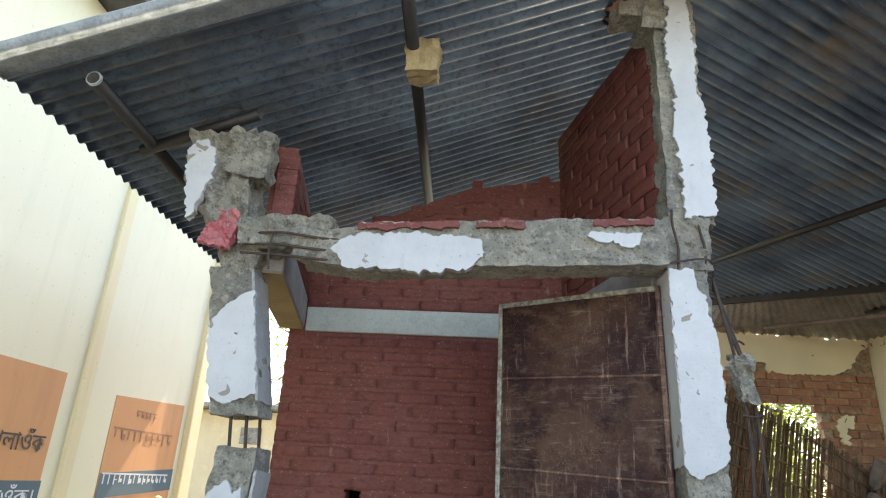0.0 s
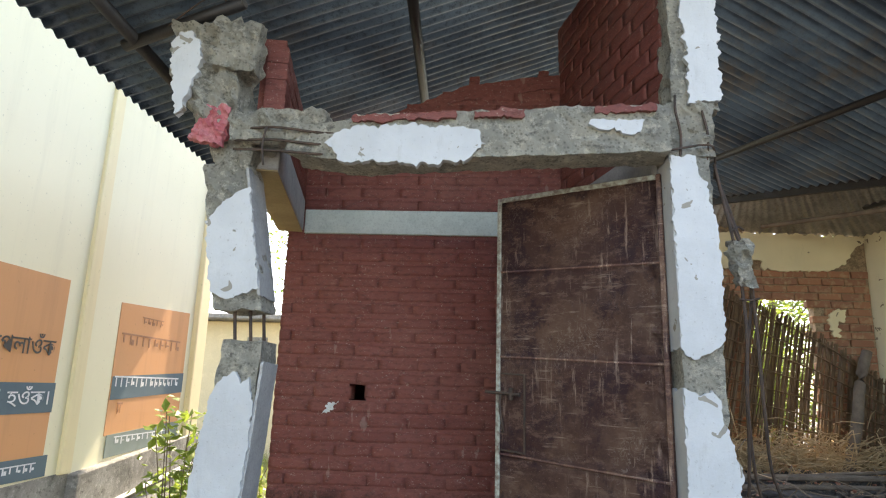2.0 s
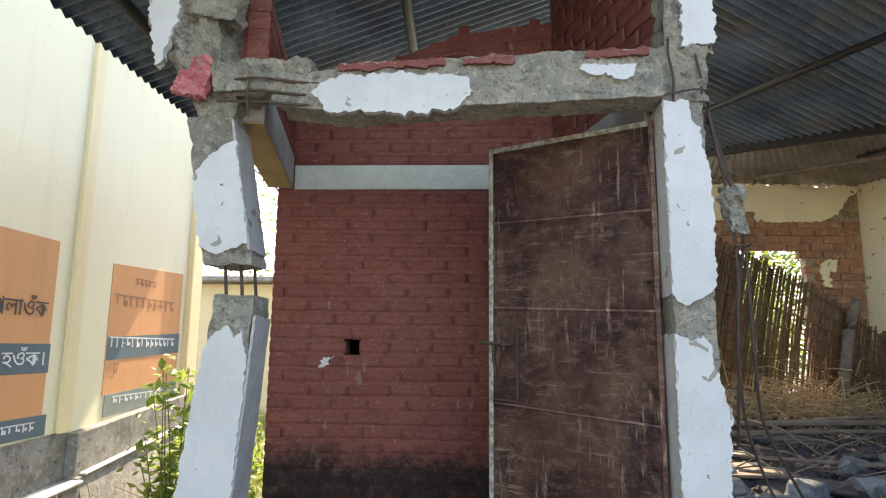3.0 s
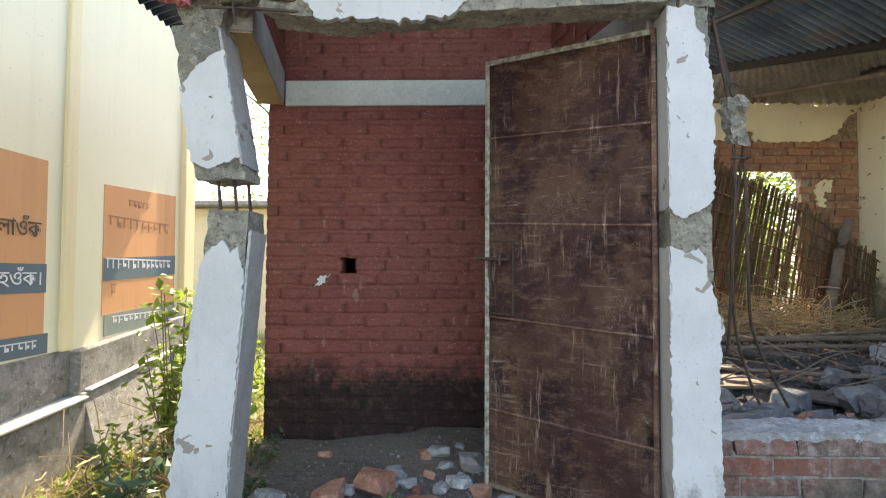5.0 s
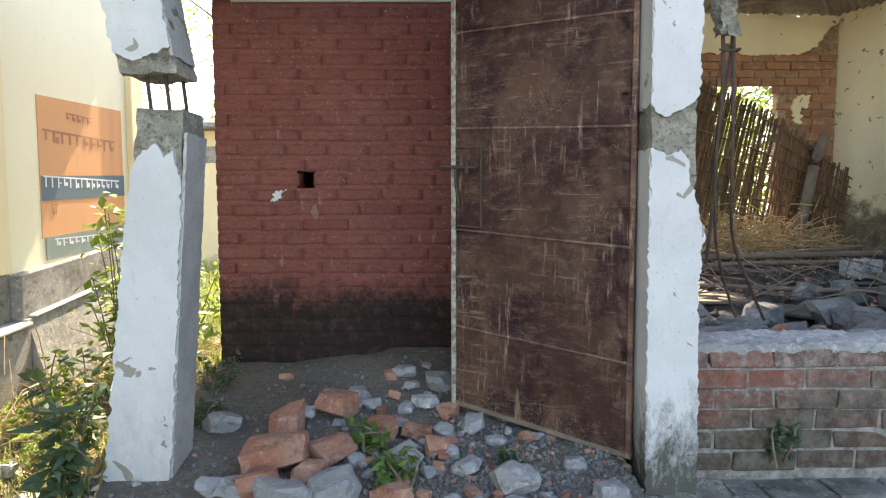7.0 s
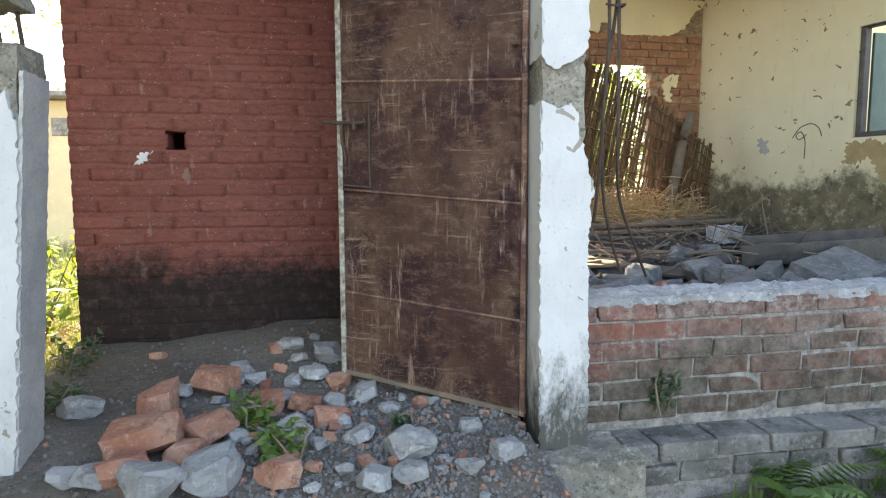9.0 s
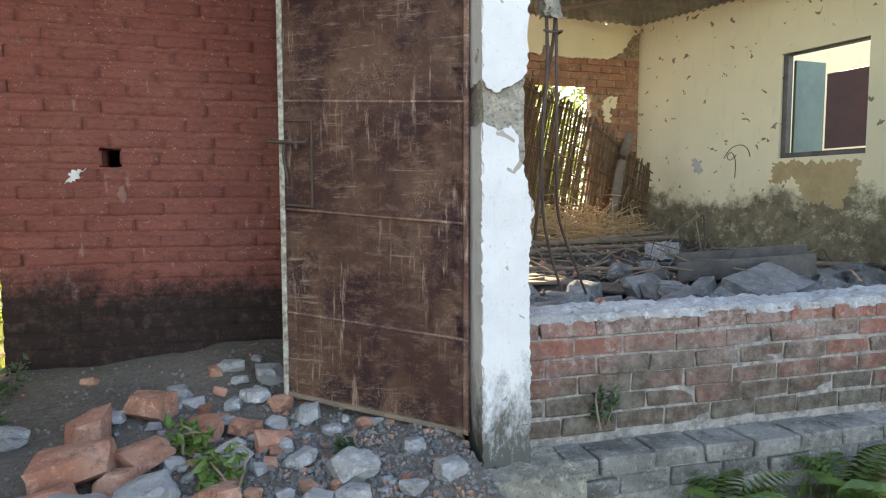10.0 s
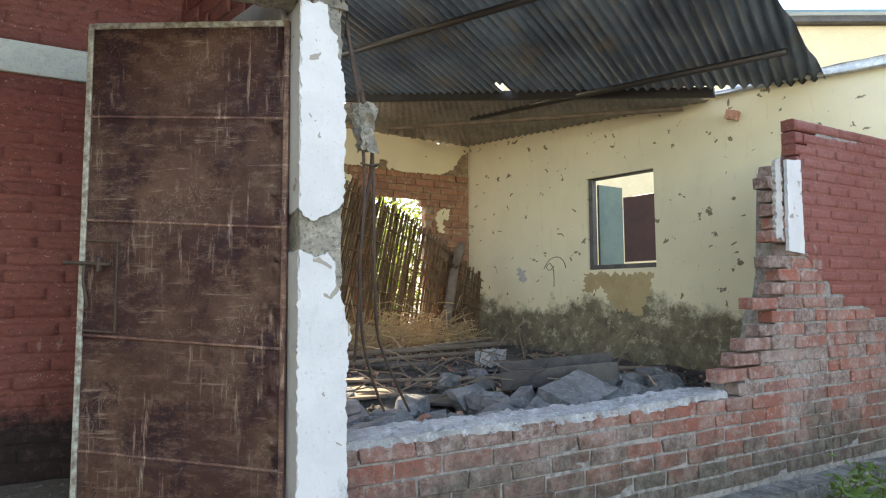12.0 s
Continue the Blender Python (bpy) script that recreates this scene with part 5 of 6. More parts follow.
for row in (
        ("b", -1.48, -0.07, 0.30, 0), ("c", -1.25, -0.28, 0.25, 67), ("c", -1.41, -0.32, 0.24, 134), ("b", -1.51, -0.23, 0.19, 21),
        ("b", -1.51, 0.27, 0.23, 88), ("b", -1.34, 0.43, 0.23, 155), ("b", -1.27, -0.01, 0.20, 42), ("b", -1.10, 0.23, 0.19, 109),
        ("b", -0.95, 0.22, 0.16, 176), ("c", -0.99, -0.04, 0.16, 63), ("b", -1.02, -0.30, 0.18, 130), ("b", -0.86, 0.06, 0.13, 17),
        ("c", -0.70, 0.27, 0.15, 84), ("b", -0.81, 0.40, 0.12, 151), ("c", -0.91, 0.48, 0.13, 38), ("c", -0.57, -0.21, 0.20, 105),
        ("c", -0.59, -0.35, 0.13, 172), ("c", -0.73, -0.09, 0.12, 59), ("c", -1.83, 0.29, 0.18, 126), ("c", -1.70, -0.22, 0.11, 13),
        ("c", -1.61, -0.25, 0.14, 80), ("c", -1.02, 0.76, 0.13, 147), ("c", -0.86, 0.65, 0.17, 34), ("b", -1.10, 0.75, 0.09, 101),
        ("b", -1.67, 0.87, 0.09, 168), ("c", -1.25, 0.58, 0.13, 55), ("c", -1.46, 0.41, 0.10, 122), ("c", -1.17, 0.49, 0.10, 9),
        ("c", -1.00, 0.46, 0.09, 76), ("c", -0.38, -0.34, 0.10, 143), ("c", -0.23, -0.26, 0.12, 30), ("c", -0.72, -0.37, 0.16, 97),
        ("b", -1.35, -0.14, 0.16, 164), ("b", -0.63, -0.27, 0.07, 51), ("c", -0.82, 0.21, 0.11, 118), ("c", -0.32, -0.07, 0.09, 5),
        ("b", -1.12, 0.44, 0.08, 72), ("c", -0.87, 0.04, 0.07, 139), ("b", -0.39, -0.25, 0.05, 26)):
    rubble(*row, tilt=random.Random(row[1]).uniform(-14, 14))


r = random.Random(77)
for k in range(34):
    x, y = porch_spot(r)
    if math.hypot(x + 1.0, y) > 0.12:
        rubble("b" if r.random() < 0.45 else "c", x, y, r.uniform(0.03, 0.075), r.uniform(0, 360), r.uniform(-20, 20), r.uniform(0.6, 1.0))


for k in range(48):
    x, y = r.gauss(-0.95, 0.30), r.gauss(0.02, 0.34)
    if -1.7 < x < -0.3 and -0.8 < y < 1.0:
        rubble("b" if r.random() < 0.4 else "c", x, y, r.uniform(0.035, 0.085), r.uniform(0, 360), r.uniform(-20, 20), r.uniform(0.65, 1.0))


def crumbs(name, n, material, where, size, label, seed, height):
    """Countless small bits as one object."""
    r = random.Random(seed)
    vs, fs = [], []
    for _ in range(n):
        x, y = where(r)
        s = size * r.uniform(0.35, 1.0) ** 2 * 1.8
        c = Vector((x, y, height(x, y) + s * 0.25))
        q = Euler((r.uniform(0, 6), r.uniform(0, 6), r.uniform(0, 6))).to_matrix()
        b = len(vs)
        for p in ((1, 0, 0), (-1, 0, 0.2), (0, 1, 0), (0, -0.9, 0.1), (0.1, 0, 0.8), (0, 0.2, -0.8)):
            vs.append(c + q @ (Vector(p) * s * r.uniform(0.5, 0.8)))
        fs += [(b, b + 2, b + 4), (b + 2, b + 1, b + 4), (b + 1, b + 3, b + 4), (b + 3, b, b + 4), (b + 2, b, b + 5), (b + 1, b + 2, b + 5), (b + 3, b + 1, b + 5), (b, b + 3, b + 5)]
    me = bpy.data.meshes.new(name)
    me.from_pydata(vs, [], fs)
    me.materials.append(material)
    return tagged(new(name, me), label, "debris", "", "stuff")


crumbs("grey_debris", 7000, M_GRAVEL, porch_spot, 0.0115, "grey cement crumbs and dust on the porch floor", 5, ground_height)
crumbs("brick_debris", 500, M_RUBRED, porch_spot, 0.014, "small red brick crumbs on the porch floor", 6, ground_height)

for k, (x, y) in enumerate(((-2.75, 1.35), (-2.6, 0.15), (-2.9, 0.45), (-2.45, -0.2), (-2.3, 1.3), (-3.0, 1.9))):
    rubble("c", x, y, 0.10 + 0.02 * (k % 3), k * 61, 10)

# ---- the room's floor of debris ----
def room_height(x, y):
    return 0.29 - 0.11 * math.exp(-max(0, y - 0.2) / 0.5) + 0.035 * max(0, y) + 0.05 * noise.fractal(Vector((x * 1.3, y * 1.3, 2)), 0.8, 2.1, 4) + 0.02 * noise.noise(Vector((x * 9, y * 9, 1)))


bm = bmesh.new()
nu, nv = 90, 90
rows = []
for j in range(nv + 1):
    y = 0.20 + (4.48 - 0.20) * j / nv
    x0, x1 = 0.15 - 0.24 * min(y, 1.2), 4.60 - (y - 0.0) * 0.229
    rows.append([bm.verts.new((x0 + (x1 - x0) * i / nu, y, room_height(x0 + (x1 - x0) * i / nu, y))) for i in range(nu + 1)])
for a, b in zip(rows, rows[1:]):
    for i in range(nu):
        bm.faces.new((a[i], a[i + 1], b[i + 1], b[i]))
floor_room = tagged(bm_object("floor", bm, M_SHADEFLOOR, True), "room floor buried in grey debris and dust, darkened for shade", "floor", "", "structure")


def room_spot(r):
    y = r.uniform(0.22, 4.3)
    return r.uniform(0.2, 4.45 - 0.23 * y), y


crumbs("room_debris", 2600, M_SHADEFLOOR, room_spot, 0.032, "broken plaster and cement bits on the room floor", 7, room_height)
crumbs("room_brick_debris", 500, M_RUBRED, room_spot, 0.03, "red brick bits on the room floor", 8, room_height)
r = random.Random(21)
for k in range(150):
    x, y = r.uniform(0.3, 3.2), 0.34 + abs(r.gauss(0, 0.5))
    kind = "b" if r.random() < 0.08 else "c"
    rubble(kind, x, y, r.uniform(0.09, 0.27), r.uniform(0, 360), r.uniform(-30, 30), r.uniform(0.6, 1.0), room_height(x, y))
rubble("c", 0.46, 0.36, 0.36, 200, 14, 0.7, room_height(0.46, 0.36))
rubble("c", 0.84, 0.34, 0.24, 80, 30, 0.7, room_height(0.84, 0.34) + 0.03)
rubble("b", 1.28, 0.36, 0.22, 20, 28, 0.6, room_height(1.28, 0.36) + 0.03)

tr = thing("broken_board", (2.1, 1.0, 0.4), "dark broken wooden trough lying in the rubble", "board")
tm = pose(2.15, 1.05, 0.46, 8, -6, -36) @ Matrix.Diagonal((0.8, 0.85, 0.8, 1))
wpart("base_board", box(bmesh.new(), -0.50, 0.50, -0.16, 0.16, -0.02, 0.0, 0.004, tm), M_DARKSHEET, tr)
wpart("side_board", box(bmesh.new(), -0.50, 0.50, -0.18, -0.16, -0.02, 0.14, 0.004, tm), M_DARKSHEET, tr)
wpart("side_board", box(bmesh.new(), -0.50, 0.50, 0.16, 0.18, -0.02, 0.14, 0.004, tm), M_DARKSHEET, tr)
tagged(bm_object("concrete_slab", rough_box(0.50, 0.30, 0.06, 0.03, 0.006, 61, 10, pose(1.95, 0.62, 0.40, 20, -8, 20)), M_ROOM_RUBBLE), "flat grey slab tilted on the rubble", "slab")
tagged(bm_object("grey_block", rough_box(0.22, 0.18, 0.14, 0.03, 0.012, 62, 12, pose(2.55, 2.5, 0.40, 0, 0, 15)), M_RUBBLE), "grey block on the debris", "block")
for k, (p, q, rr) in enumerate((((1.2, 3.15, 0.50), (3.0, 2.9, 0.56), 0.03), ((0.9, 2.7, 0.46), (2.7, 2.75, 0.50), 0.022), ((1.0, 1.9, 0.42), (2.0, 1.35, 0.44), 0.016), ((2.4, 1.5, 0.44), (3.2, 1.15, 0.46), 0.02), ((1.9, 3.3, 0.5), (3.1, 3.35, 0.58), 0.02))):
    tagged(bm_object("timber", tube(bmesh.new(), bend([p, [(a + b) / 2 + 0.01 * (k % 2) for a, b in zip(p, q)], q], 6), rr, 7, rr * 0.8), M_WOOD), "grey weathered timber pole lying on the debris", "timber")
r = random.Random(29)
for k in range(16):
    x, y = r.uniform(0.5, 3.2), r.uniform(1.2, 3.4)
    l, w = r.uniform(0.25, 0.75), r.uniform(0.06, 0.20)
    m = pose(x, y, room_height(x, y) + 0.03, r.uniform(-10, 10), r.uniform(-8, 8), r.uniform(-50, 40))
    tagged(bm_object("broken_plank", box(bmesh.new(), -l / 2, l / 2, -w / 2, w / 2, 0, 0.02, 0.003, m), (M_WOOD, M_DARKSHEET, M_DARKSHEET)[k % 3]), "short broken plank lying in the debris", "plank", "broken planks")
tagged(bm_object("iron_bar", tube(bmesh.new(), bend([(2.05, 1.30, 0.36), (2.05, 1.30, 0.62), (2.03, 1.29, 0.80), (2.00, 1.28, 0.81)]), 0.007), M_IRON), "thin rusty bar standing up from the debris", "rebar")

# ---- bamboo mat leaning at the back of the room ----
mat_thing = thing("bamboo_mat", (2.2, 3.5, 0.5), "woven split-bamboo wall mat leaning, torn and dark", "mat")


def mat_top(x):
    return 2.13 - (x - 1.69) * 0.50 - max(0, x - 2.4) * 0.25


MAT_K = 1.11


def mat_place(x, y, z):
    return (-0.828 + (x + 0.828) * MAT_K, y + 0.65, 0.932 + (z - 0.932) * MAT_K)


r = random.Random(33)
x = 0.95
while x < 3.10:
    zt = mat_top(x) + r.uniform(-0.05, 0.06)
    zb = 0.50 + r.uniform(-0.02, 0.08) + (0.25 * (x - 2.7) if x > 2.7 else 0) + (r.uniform(0.10, 0.42) if 1.75 < x < 2.75 else 0)
    lean = 0.27 * (zt - zb)
    yj = 3.5 + r.uniform(-0.012, 0.012)
    wpart("stick", tube(bmesh.new(), bend([mat_place(x - lean + r.uniform(-0.02, 0.02), yj - 0.16, zb), mat_place(x - lean * 0.5 + r.uniform(-0.012, 0.012), yj - 0.06, (zt + zb) / 2), mat_place(x, yj + 0.02, zt)], 4), r.uniform(0.0075, 0.0125), 5), M_BAMBOO, mat_thing)
    x += r.uniform(0.0095, 0.0165)
for k in range(9):
    f = 0.06 + 0.11 * k
    pts = []
    for i in range(9):
        xx = 0.95 + 2.15 * i / 8
        zt, zb = mat_top(xx), 0.52
        pts.append(mat_place(xx - 0.27 * (zt - zb) * f, 3.47 - 0.18 * f, zt - (zt - zb) * f))
    wpart("batten", tube(bmesh.new(), bend(pts, 18), 0.009, 5), M_BAMBOO, mat_thing)
tagged(bm_object("leaning_log", tube(bmesh.new(), bend([(2.64, 3.72, 0.38), (2.86, 3.82, 0.95), (2.98, 3.90, 1.35), (3.13, 3.97, 1.67)]), 0.055, 9, 0.05), M_WOOD, True), "weathered log leaning against the mat", "log")


def strands(name, n, material, where, label, category, seed, length, rad):
    r = random.Random(seed)
    vs, fs = [], []
    for _ in range(n):
        p = Vector(where(r))
        d = Vector((r.gauss(0, 1), r.gauss(0, 0.7), r.gauss(0.2, 0.45))).normalized() * length * r.uniform(0.4, 1)
        mid = p + d * 0.5 + Vector((0, 0, r.uniform(-0.02, 0.05)))
        u = d.cross(Vector((0, 1, 0.2))).normalized() * rad
        b = len(vs)
        for q in (p, mid, p + d):
            vs += [q + u, q - u, q + Vector((0, -rad, 0))]
        for k in (0, 3):
            fs += [(b + k, b + k + 1, b + k + 4, b + k + 3), (b + k + 1, b + k + 2, b + k + 5, b + k + 4), (b + k + 2, b + k, b + k + 3, b + k + 5)]
    me = bpy.data.meshes.new(name)
    me.from_pydata(vs, [], fs)
    me.materials.append(material)
    return tagged(new(name, me), label, category, "", "stuff")


strands("straw", 1300, M_STRAW, lambda r: (r.uniform(1.6, 3.1), r.uniform(3.6, 4.42), 0.5 + abs(r.gauss(0, 0.14))), "dry straw and bamboo splinters under the mat", "straw", 41, 0.34, 0.005)
strands("dry_stalks", 420, M_STRAW, lambda r: (r.uniform(-3.3, -2.3), r.uniform(0.3, 2.6), -0.30 + abs(r.gauss(0, 0.14))), "dry tangled stalks among the passage weeds", "stalks", 43, 0.32, 0.0035)
strands("twigs", 120, M_WOOD, lambda r: (r.uniform(0.5, 3.4), r.uniform(0.8, 3.2), 0.42 + r.uniform(0, 0.08)), "thin twigs and splinters on the room floor", "twigs", 42, 0.5, 0.005)


# ---- plants ----
def leaf_cloud(vs, fs, c, n, spread, size, r, droop=0.2, up=0.4):
    """n folded leaves about the point c."""
    for _ in range(n):
        p = c + Vector((r.gauss(0, spread), r.gauss(0, spread), r.gauss(0, spread * 0.8)))
        d = Vector((r.gauss(0, 1), r.gauss(0, 1), r.gauss(-droop, 0.5))).normalized()
        w = d.cross(Vector((r.gauss(0, 0.4), r.gauss(0, 0.4), 1))).normalized()
        s = size * r.uniform(0.55, 1.2)
        k = d.cross(w) * s * 0.10
        b = len(vs)
        vs += [p, p + d * s * 0.45 + w * s * 0.26 + k, p + d * s, p + d * s * 0.45 - w * s * 0.26 + k, p + d * s * 0.5 - k * 0.6]
        fs += [(b, b + 1, b + 4), (b + 1, b + 2, b + 4), (b + 2, b + 3, b + 4), (b + 3, b, b + 4)]


def from_lists(name, vs, fs, material):
    me = bpy.data.meshes.new(name)
    me.from_pydata([tuple(v) for v in vs], [], fs)
    me.materials.append(material)
    return new(name, me)


def shrub(x, y, height, spread, leaf, n, seed, material, label, category="shrub", group="", z=None):
    r = random.Random(seed)
    z0 = ground_height(x, y) if z is None else z
    t = thing("shrub", (x, y, z0), label, category, group)
    vs, fs, bm = [], [], bmesh.new()
    for k in range(max(3, int(n / 30))):
        a = r.uniform(0, 6.28)
        l = height * r.uniform(0.45, 1.0)
        tip = Vector((x + math.cos(a) * spread * r.uniform(0.2, 1), y + math.sin(a) * spread * r.uniform(0.2, 1), z0 + l))
        base = Vector((x + r.uniform(-0.05, 0.05), y + r.uniform(-0.05, 0.05), z0 - 0.03))
        tube(bm, bend([base, (base + tip) / 2 + Vector((r.uniform(-0.05, 0.05), r.uniform(-0.05, 0.05), 0.06)), tip], 4), 0.006, 5, 0.003)
        for f in (0.35, 0.5, 0.65, 0.8, 0.92, 1.0):
            leaf_cloud(vs, fs, base.lerp(tip, f), 5, spread * 0.17, leaf, r)
    wpart("stem", bm, M_BARK, t)
    keep(from_lists("foliage", vs, fs, material), t)
    return t


shrub(-2.93, 1.70, 1.30, 0.26, 0.105, 340, 1, M_LEAF, "leafy green shrub between the buildings", "shrub", "passage shrubs")
shrub(-2.80, 1.45, 0.85, 0.26, 0.085, 240, 61, M_LEAF, "leafy green shrub between the buildings", "shrub", "passage shrubs")
shrub(-3.10, 1.95, 0.75, 0.24, 0.09, 150, 2, M_LEAF, "leafy green shrub between the buildings", "shrub", "passage shrubs")
shrub(-2.62, 1.95, 0.95, 0.26, 0.09, 170, 3, M_LEAF, "leafy green shrub between the buildings", "shrub", "passage shrubs")
shrub(-3.22, 1.30, 0.40, 0.18, 0.07, 90, 62, M_LEAF, "leafy green shrub between the buildings", "shrub", "passage shrubs")
shrub(-3.0, 0.95, 0.30, 0.22, 0.07, 90, 4, M_LEAF, "low straggling weeds by the plinth", "weeds", "passage shrubs")
shrub(-3.2, 0.45, 0.26, 0.24, 0.06, 110, 63, M_LEAF, "low straggling weeds by the plinth", "weeds", "passage shrubs")
shrub(-2.75, 0.55, 0.22, 0.24, 0.06, 110, 64, M_LEAF, "low straggling weeds by the plinth", "weeds", "passage shrubs")
shrub(-3.25, 0.0, 0.22, 0.24, 0.06, 100, 65, M_LEAF, "low straggling weeds by the plinth", "weeds", "passage shrubs")
shrub(-2.95, -0.25, 0.20, 0.22, 0.055, 90, 66, M_LEAF, "low straggling weeds by the plinth", "weeds", "passage shrubs")
shrub(-2.42, 0.25, 0.55, 0.18, 0.085, 120, 5, M_DARKLEAF, "dark broad-leaved weed by the broken post", "weeds")
shrub(-2.22, -0.20, 0.42, 0.14, 0.10, 70, 6, M_DARKLEAF, "dark broad-leaved weed by the broken post", "weeds")
shrub(-2.02, 0.75, 0.20, 0.12, 0.05, 60, 67, M_DARKLEAF, "small dark weeds at the edge of the porch floor", "weeds")
shrub(-1.95, 0.40, 0.14, 0.12, 0.05, 50, 68, M_DARKLEAF, "small dark weeds at the edge of the porch floor", "weeds")
shrub(-2.40, 1.2, 0.7, 0.22, 0.09, 160, 7, M_LEAF, "dark green weeds behind the broken post", "weeds")
shrub(-2.40, 2.6, 1.0, 0.4, 0.11, 160, 8, M_LEAF, "leafy green shrub between the buildings", "shrub", "passage shrubs")
shrub(-3.0, 3.0, 0.9, 0.4, 0.11, 140, 9, M_LEAF, "leafy green shrub between the buildings", "shrub", "passage shrubs")
shrub(2.75, 6.3, 3.0, 0.75, 0.13, 1500, 14, M_LEAF, "tall leafy shrub outside the broken room", "shrub")
shrub(3.9, 7.4, 3.2, 0.8, 0.13, 1500, 15, M_LEAF, "tall leafy shrub outside the broken room", "shrub")
shrub(1.7, 7.0, 2.8, 0.7, 0.13, 1300, 16, M_LEAF, "tall leafy shrub outside the broken room", "shrub")
shrub(-1.14, 0.06, 0.16, 0.08, 0.06, 40, 10, M_FERN, "small green seedling growing in the rubble", "seedling", "rubble seedlings")
shrub(-1.00, -0.22, 0.14, 0.09, 0.06, 30, 11, M_FERN, "small green seedling growing in the rubble", "seedling", "rubble seedlings")
shrub(-0.55, -0.08, 0.08, 0.06, 0.045, 24, 12, M_DARKLEAF, "small green seedling growing in the rubble", "seedling", "rubble seedlings")
shrub(0.52, -0.03, 0.14, 0.05, 0.045, 24, 13, M_DARKLEAF, "tiny weed rooted in the brick joint", "weeds", "", -0.02)


def fern(x, y, n, length, seed, label):
    r = random.Random(seed)
    z0 = ground_height(x, y)
    t = thing("fern", (x, y, z0), label, "fern", "ferns by the wall")
    for k in range(n):
        a = 6.28 * k / n + r.uniform(-0.3, 0.3)
        vs, fs = [], []
        l = length * r.uniform(0.7, 1.1)
        d = Vector((math.cos(a), math.sin(a), 0))
        s = Vector((-d.y, d.x, 0))
        for i in range(15):
            f = i / 14
            p = Vector((x, y, z0)) + d * l * f * 0.8 + Vector((0, 0, l * (1.0 * f - 0.62 * f * f)))
            w = l * 0.30 * math.sin(math.pi * min(1, f * 0.85 + 0.12)) * (1 - 0.5 * f)
            for sg in (-1, 1):
                b = len(vs)
                tipv = p + s * sg * w + d * w * 0.35 - Vector((0, 0, w * 0.25))
                vs += [p + d * l * 0.028, p - d * l * 0.028, tipv, p + s * sg * w * 0.5 + Vector((0, 0, w * 0.08))]
                fs += [(b, b + 3, b + 2), (b + 3, b + 1, b + 2), (b, b + 1, b + 3)]
        keep(from_lists("frond", vs, fs, M_FERN), t)
    return t


fern(0.95, -0.28, 10, 0.36, 1, "green fern growing at the foot of the wall")
fern(1.55, -0.33, 11, 0.40, 2, "green fern growing at the foot of the wall")
fern(1.88, -0.50, 9, 0.36, 3, "green fern growing at the foot of the wall")
fern(3.05, -0.34, 10, 0.36, 4, "green fern growing at the foot of the wall")
fern(3.45, -0.50, 10, 0.40, 5, "green fern growing at the foot of the wall")
fern(2.55, -0.40, 9, 0.40, 6, "green fern growing at the foot of the wall")
for k, (x, y) in enumerate(((3.3, -0.38), (3.9, -0.5), (4.4, -0.4), (2.8, -0.45), (2.4, -0.40), (3.05, -0.50))):
    shrub(x, y, 0.45, 0.2, 0.08, 90, 50 + k, M_FERN, "low green weeds along the wall foot", "weeds", "wall weeds")
for k, (x, y) in enumerate(((1.35, -0.45), (1.5, -0.52), (2.05, -0.42), (1.75, -0.32), (1.2, -0.5), (2.3, -0.6))):
    rubble("b" if k % 2 else "c", x, y, 0.13 + 0.02 * (k % 3), k * 50, 8)


def blades(name, n, where, height, label, seed, material):
    r = random.Random(seed)
    vs, fs = [], []
    for _ in range(n):
        x, y = where(r)
        p = Vector((x, y, ground_height(x, y) - 0.01))
        h = height * r.uniform(0.4, 1.2)
        a = r.uniform(0, 6.28)
        d = Vector((math.cos(a), math.sin(a), 0)) * h * r.uniform(0.1, 0.7)
        w = Vector((-math.sin(a), math.cos(a), 0)) * r.uniform(0.003, 0.006)
        b = len(vs)
        vs += [p - w, p + w, p + d * 0.45 + Vector((0, 0, h * 0.65)) + w * 0.7, p + d * 0.45 + Vector((0, 0, h * 0.65)) - w * 0.7, p + d + Vector((0, 0, h * 0.85))]
        fs += [(b, b + 1, b + 2, b + 3), (b + 3, b + 2, b + 4)]
    return tagged(from_lists(name, vs, fs, material), label, "grass", "", "stuff")


blades("passage_grass", 6000, lambda r: (r.uniform(-3.48, -2.12), r.uniform(-0.6, 4.5)), 0.13, "straggling sunlit grass and dry litter in the passage", 1, M_GRASS)
blades("passage_grass_dry", 3500, lambda r: (r.uniform(-3.48, -2.1), r.uniform(-1.2, 2.0)), 0.06, "short dry grass in the passage", 2, M_STRAW)
blades("field_grass", 16000, lambda r: (r.uniform(-9, -1.5), r.uniform(3.6, 13)), 0.35, "tall bright grass behind the buildings", 3, M_GRASS)
blades("wall_foot_grass", 1800, lambda r: (r.uniform(0.6, 5.0), -0.22 - abs(r.gauss(0, 0.25))), 0.10, "grass tufts along the wall foot", 4, M_FERN)


def litter(name, n, where, size, label, seed):
    r = random.Random(seed)
    vs, fs = [], []
    for _ in range(n):
        x, y = where(r)
        leaf_cloud(vs, fs, Vector((x, y, ground_height(x, y) + r.uniform(0.0, 0.025))), 1, 0.004, size, r, 0.0)
    return tagged(from_lists(name, vs, fs, M_LITTER), label, "litter", "", "stuff")


litter("leaf_litter", 5200, lambda r: (r.uniform(-3.48, -2.1), r.uniform(-1.0, 3.2)), 0.055, "dry tan leaf litter in the sunlit passage", 5)


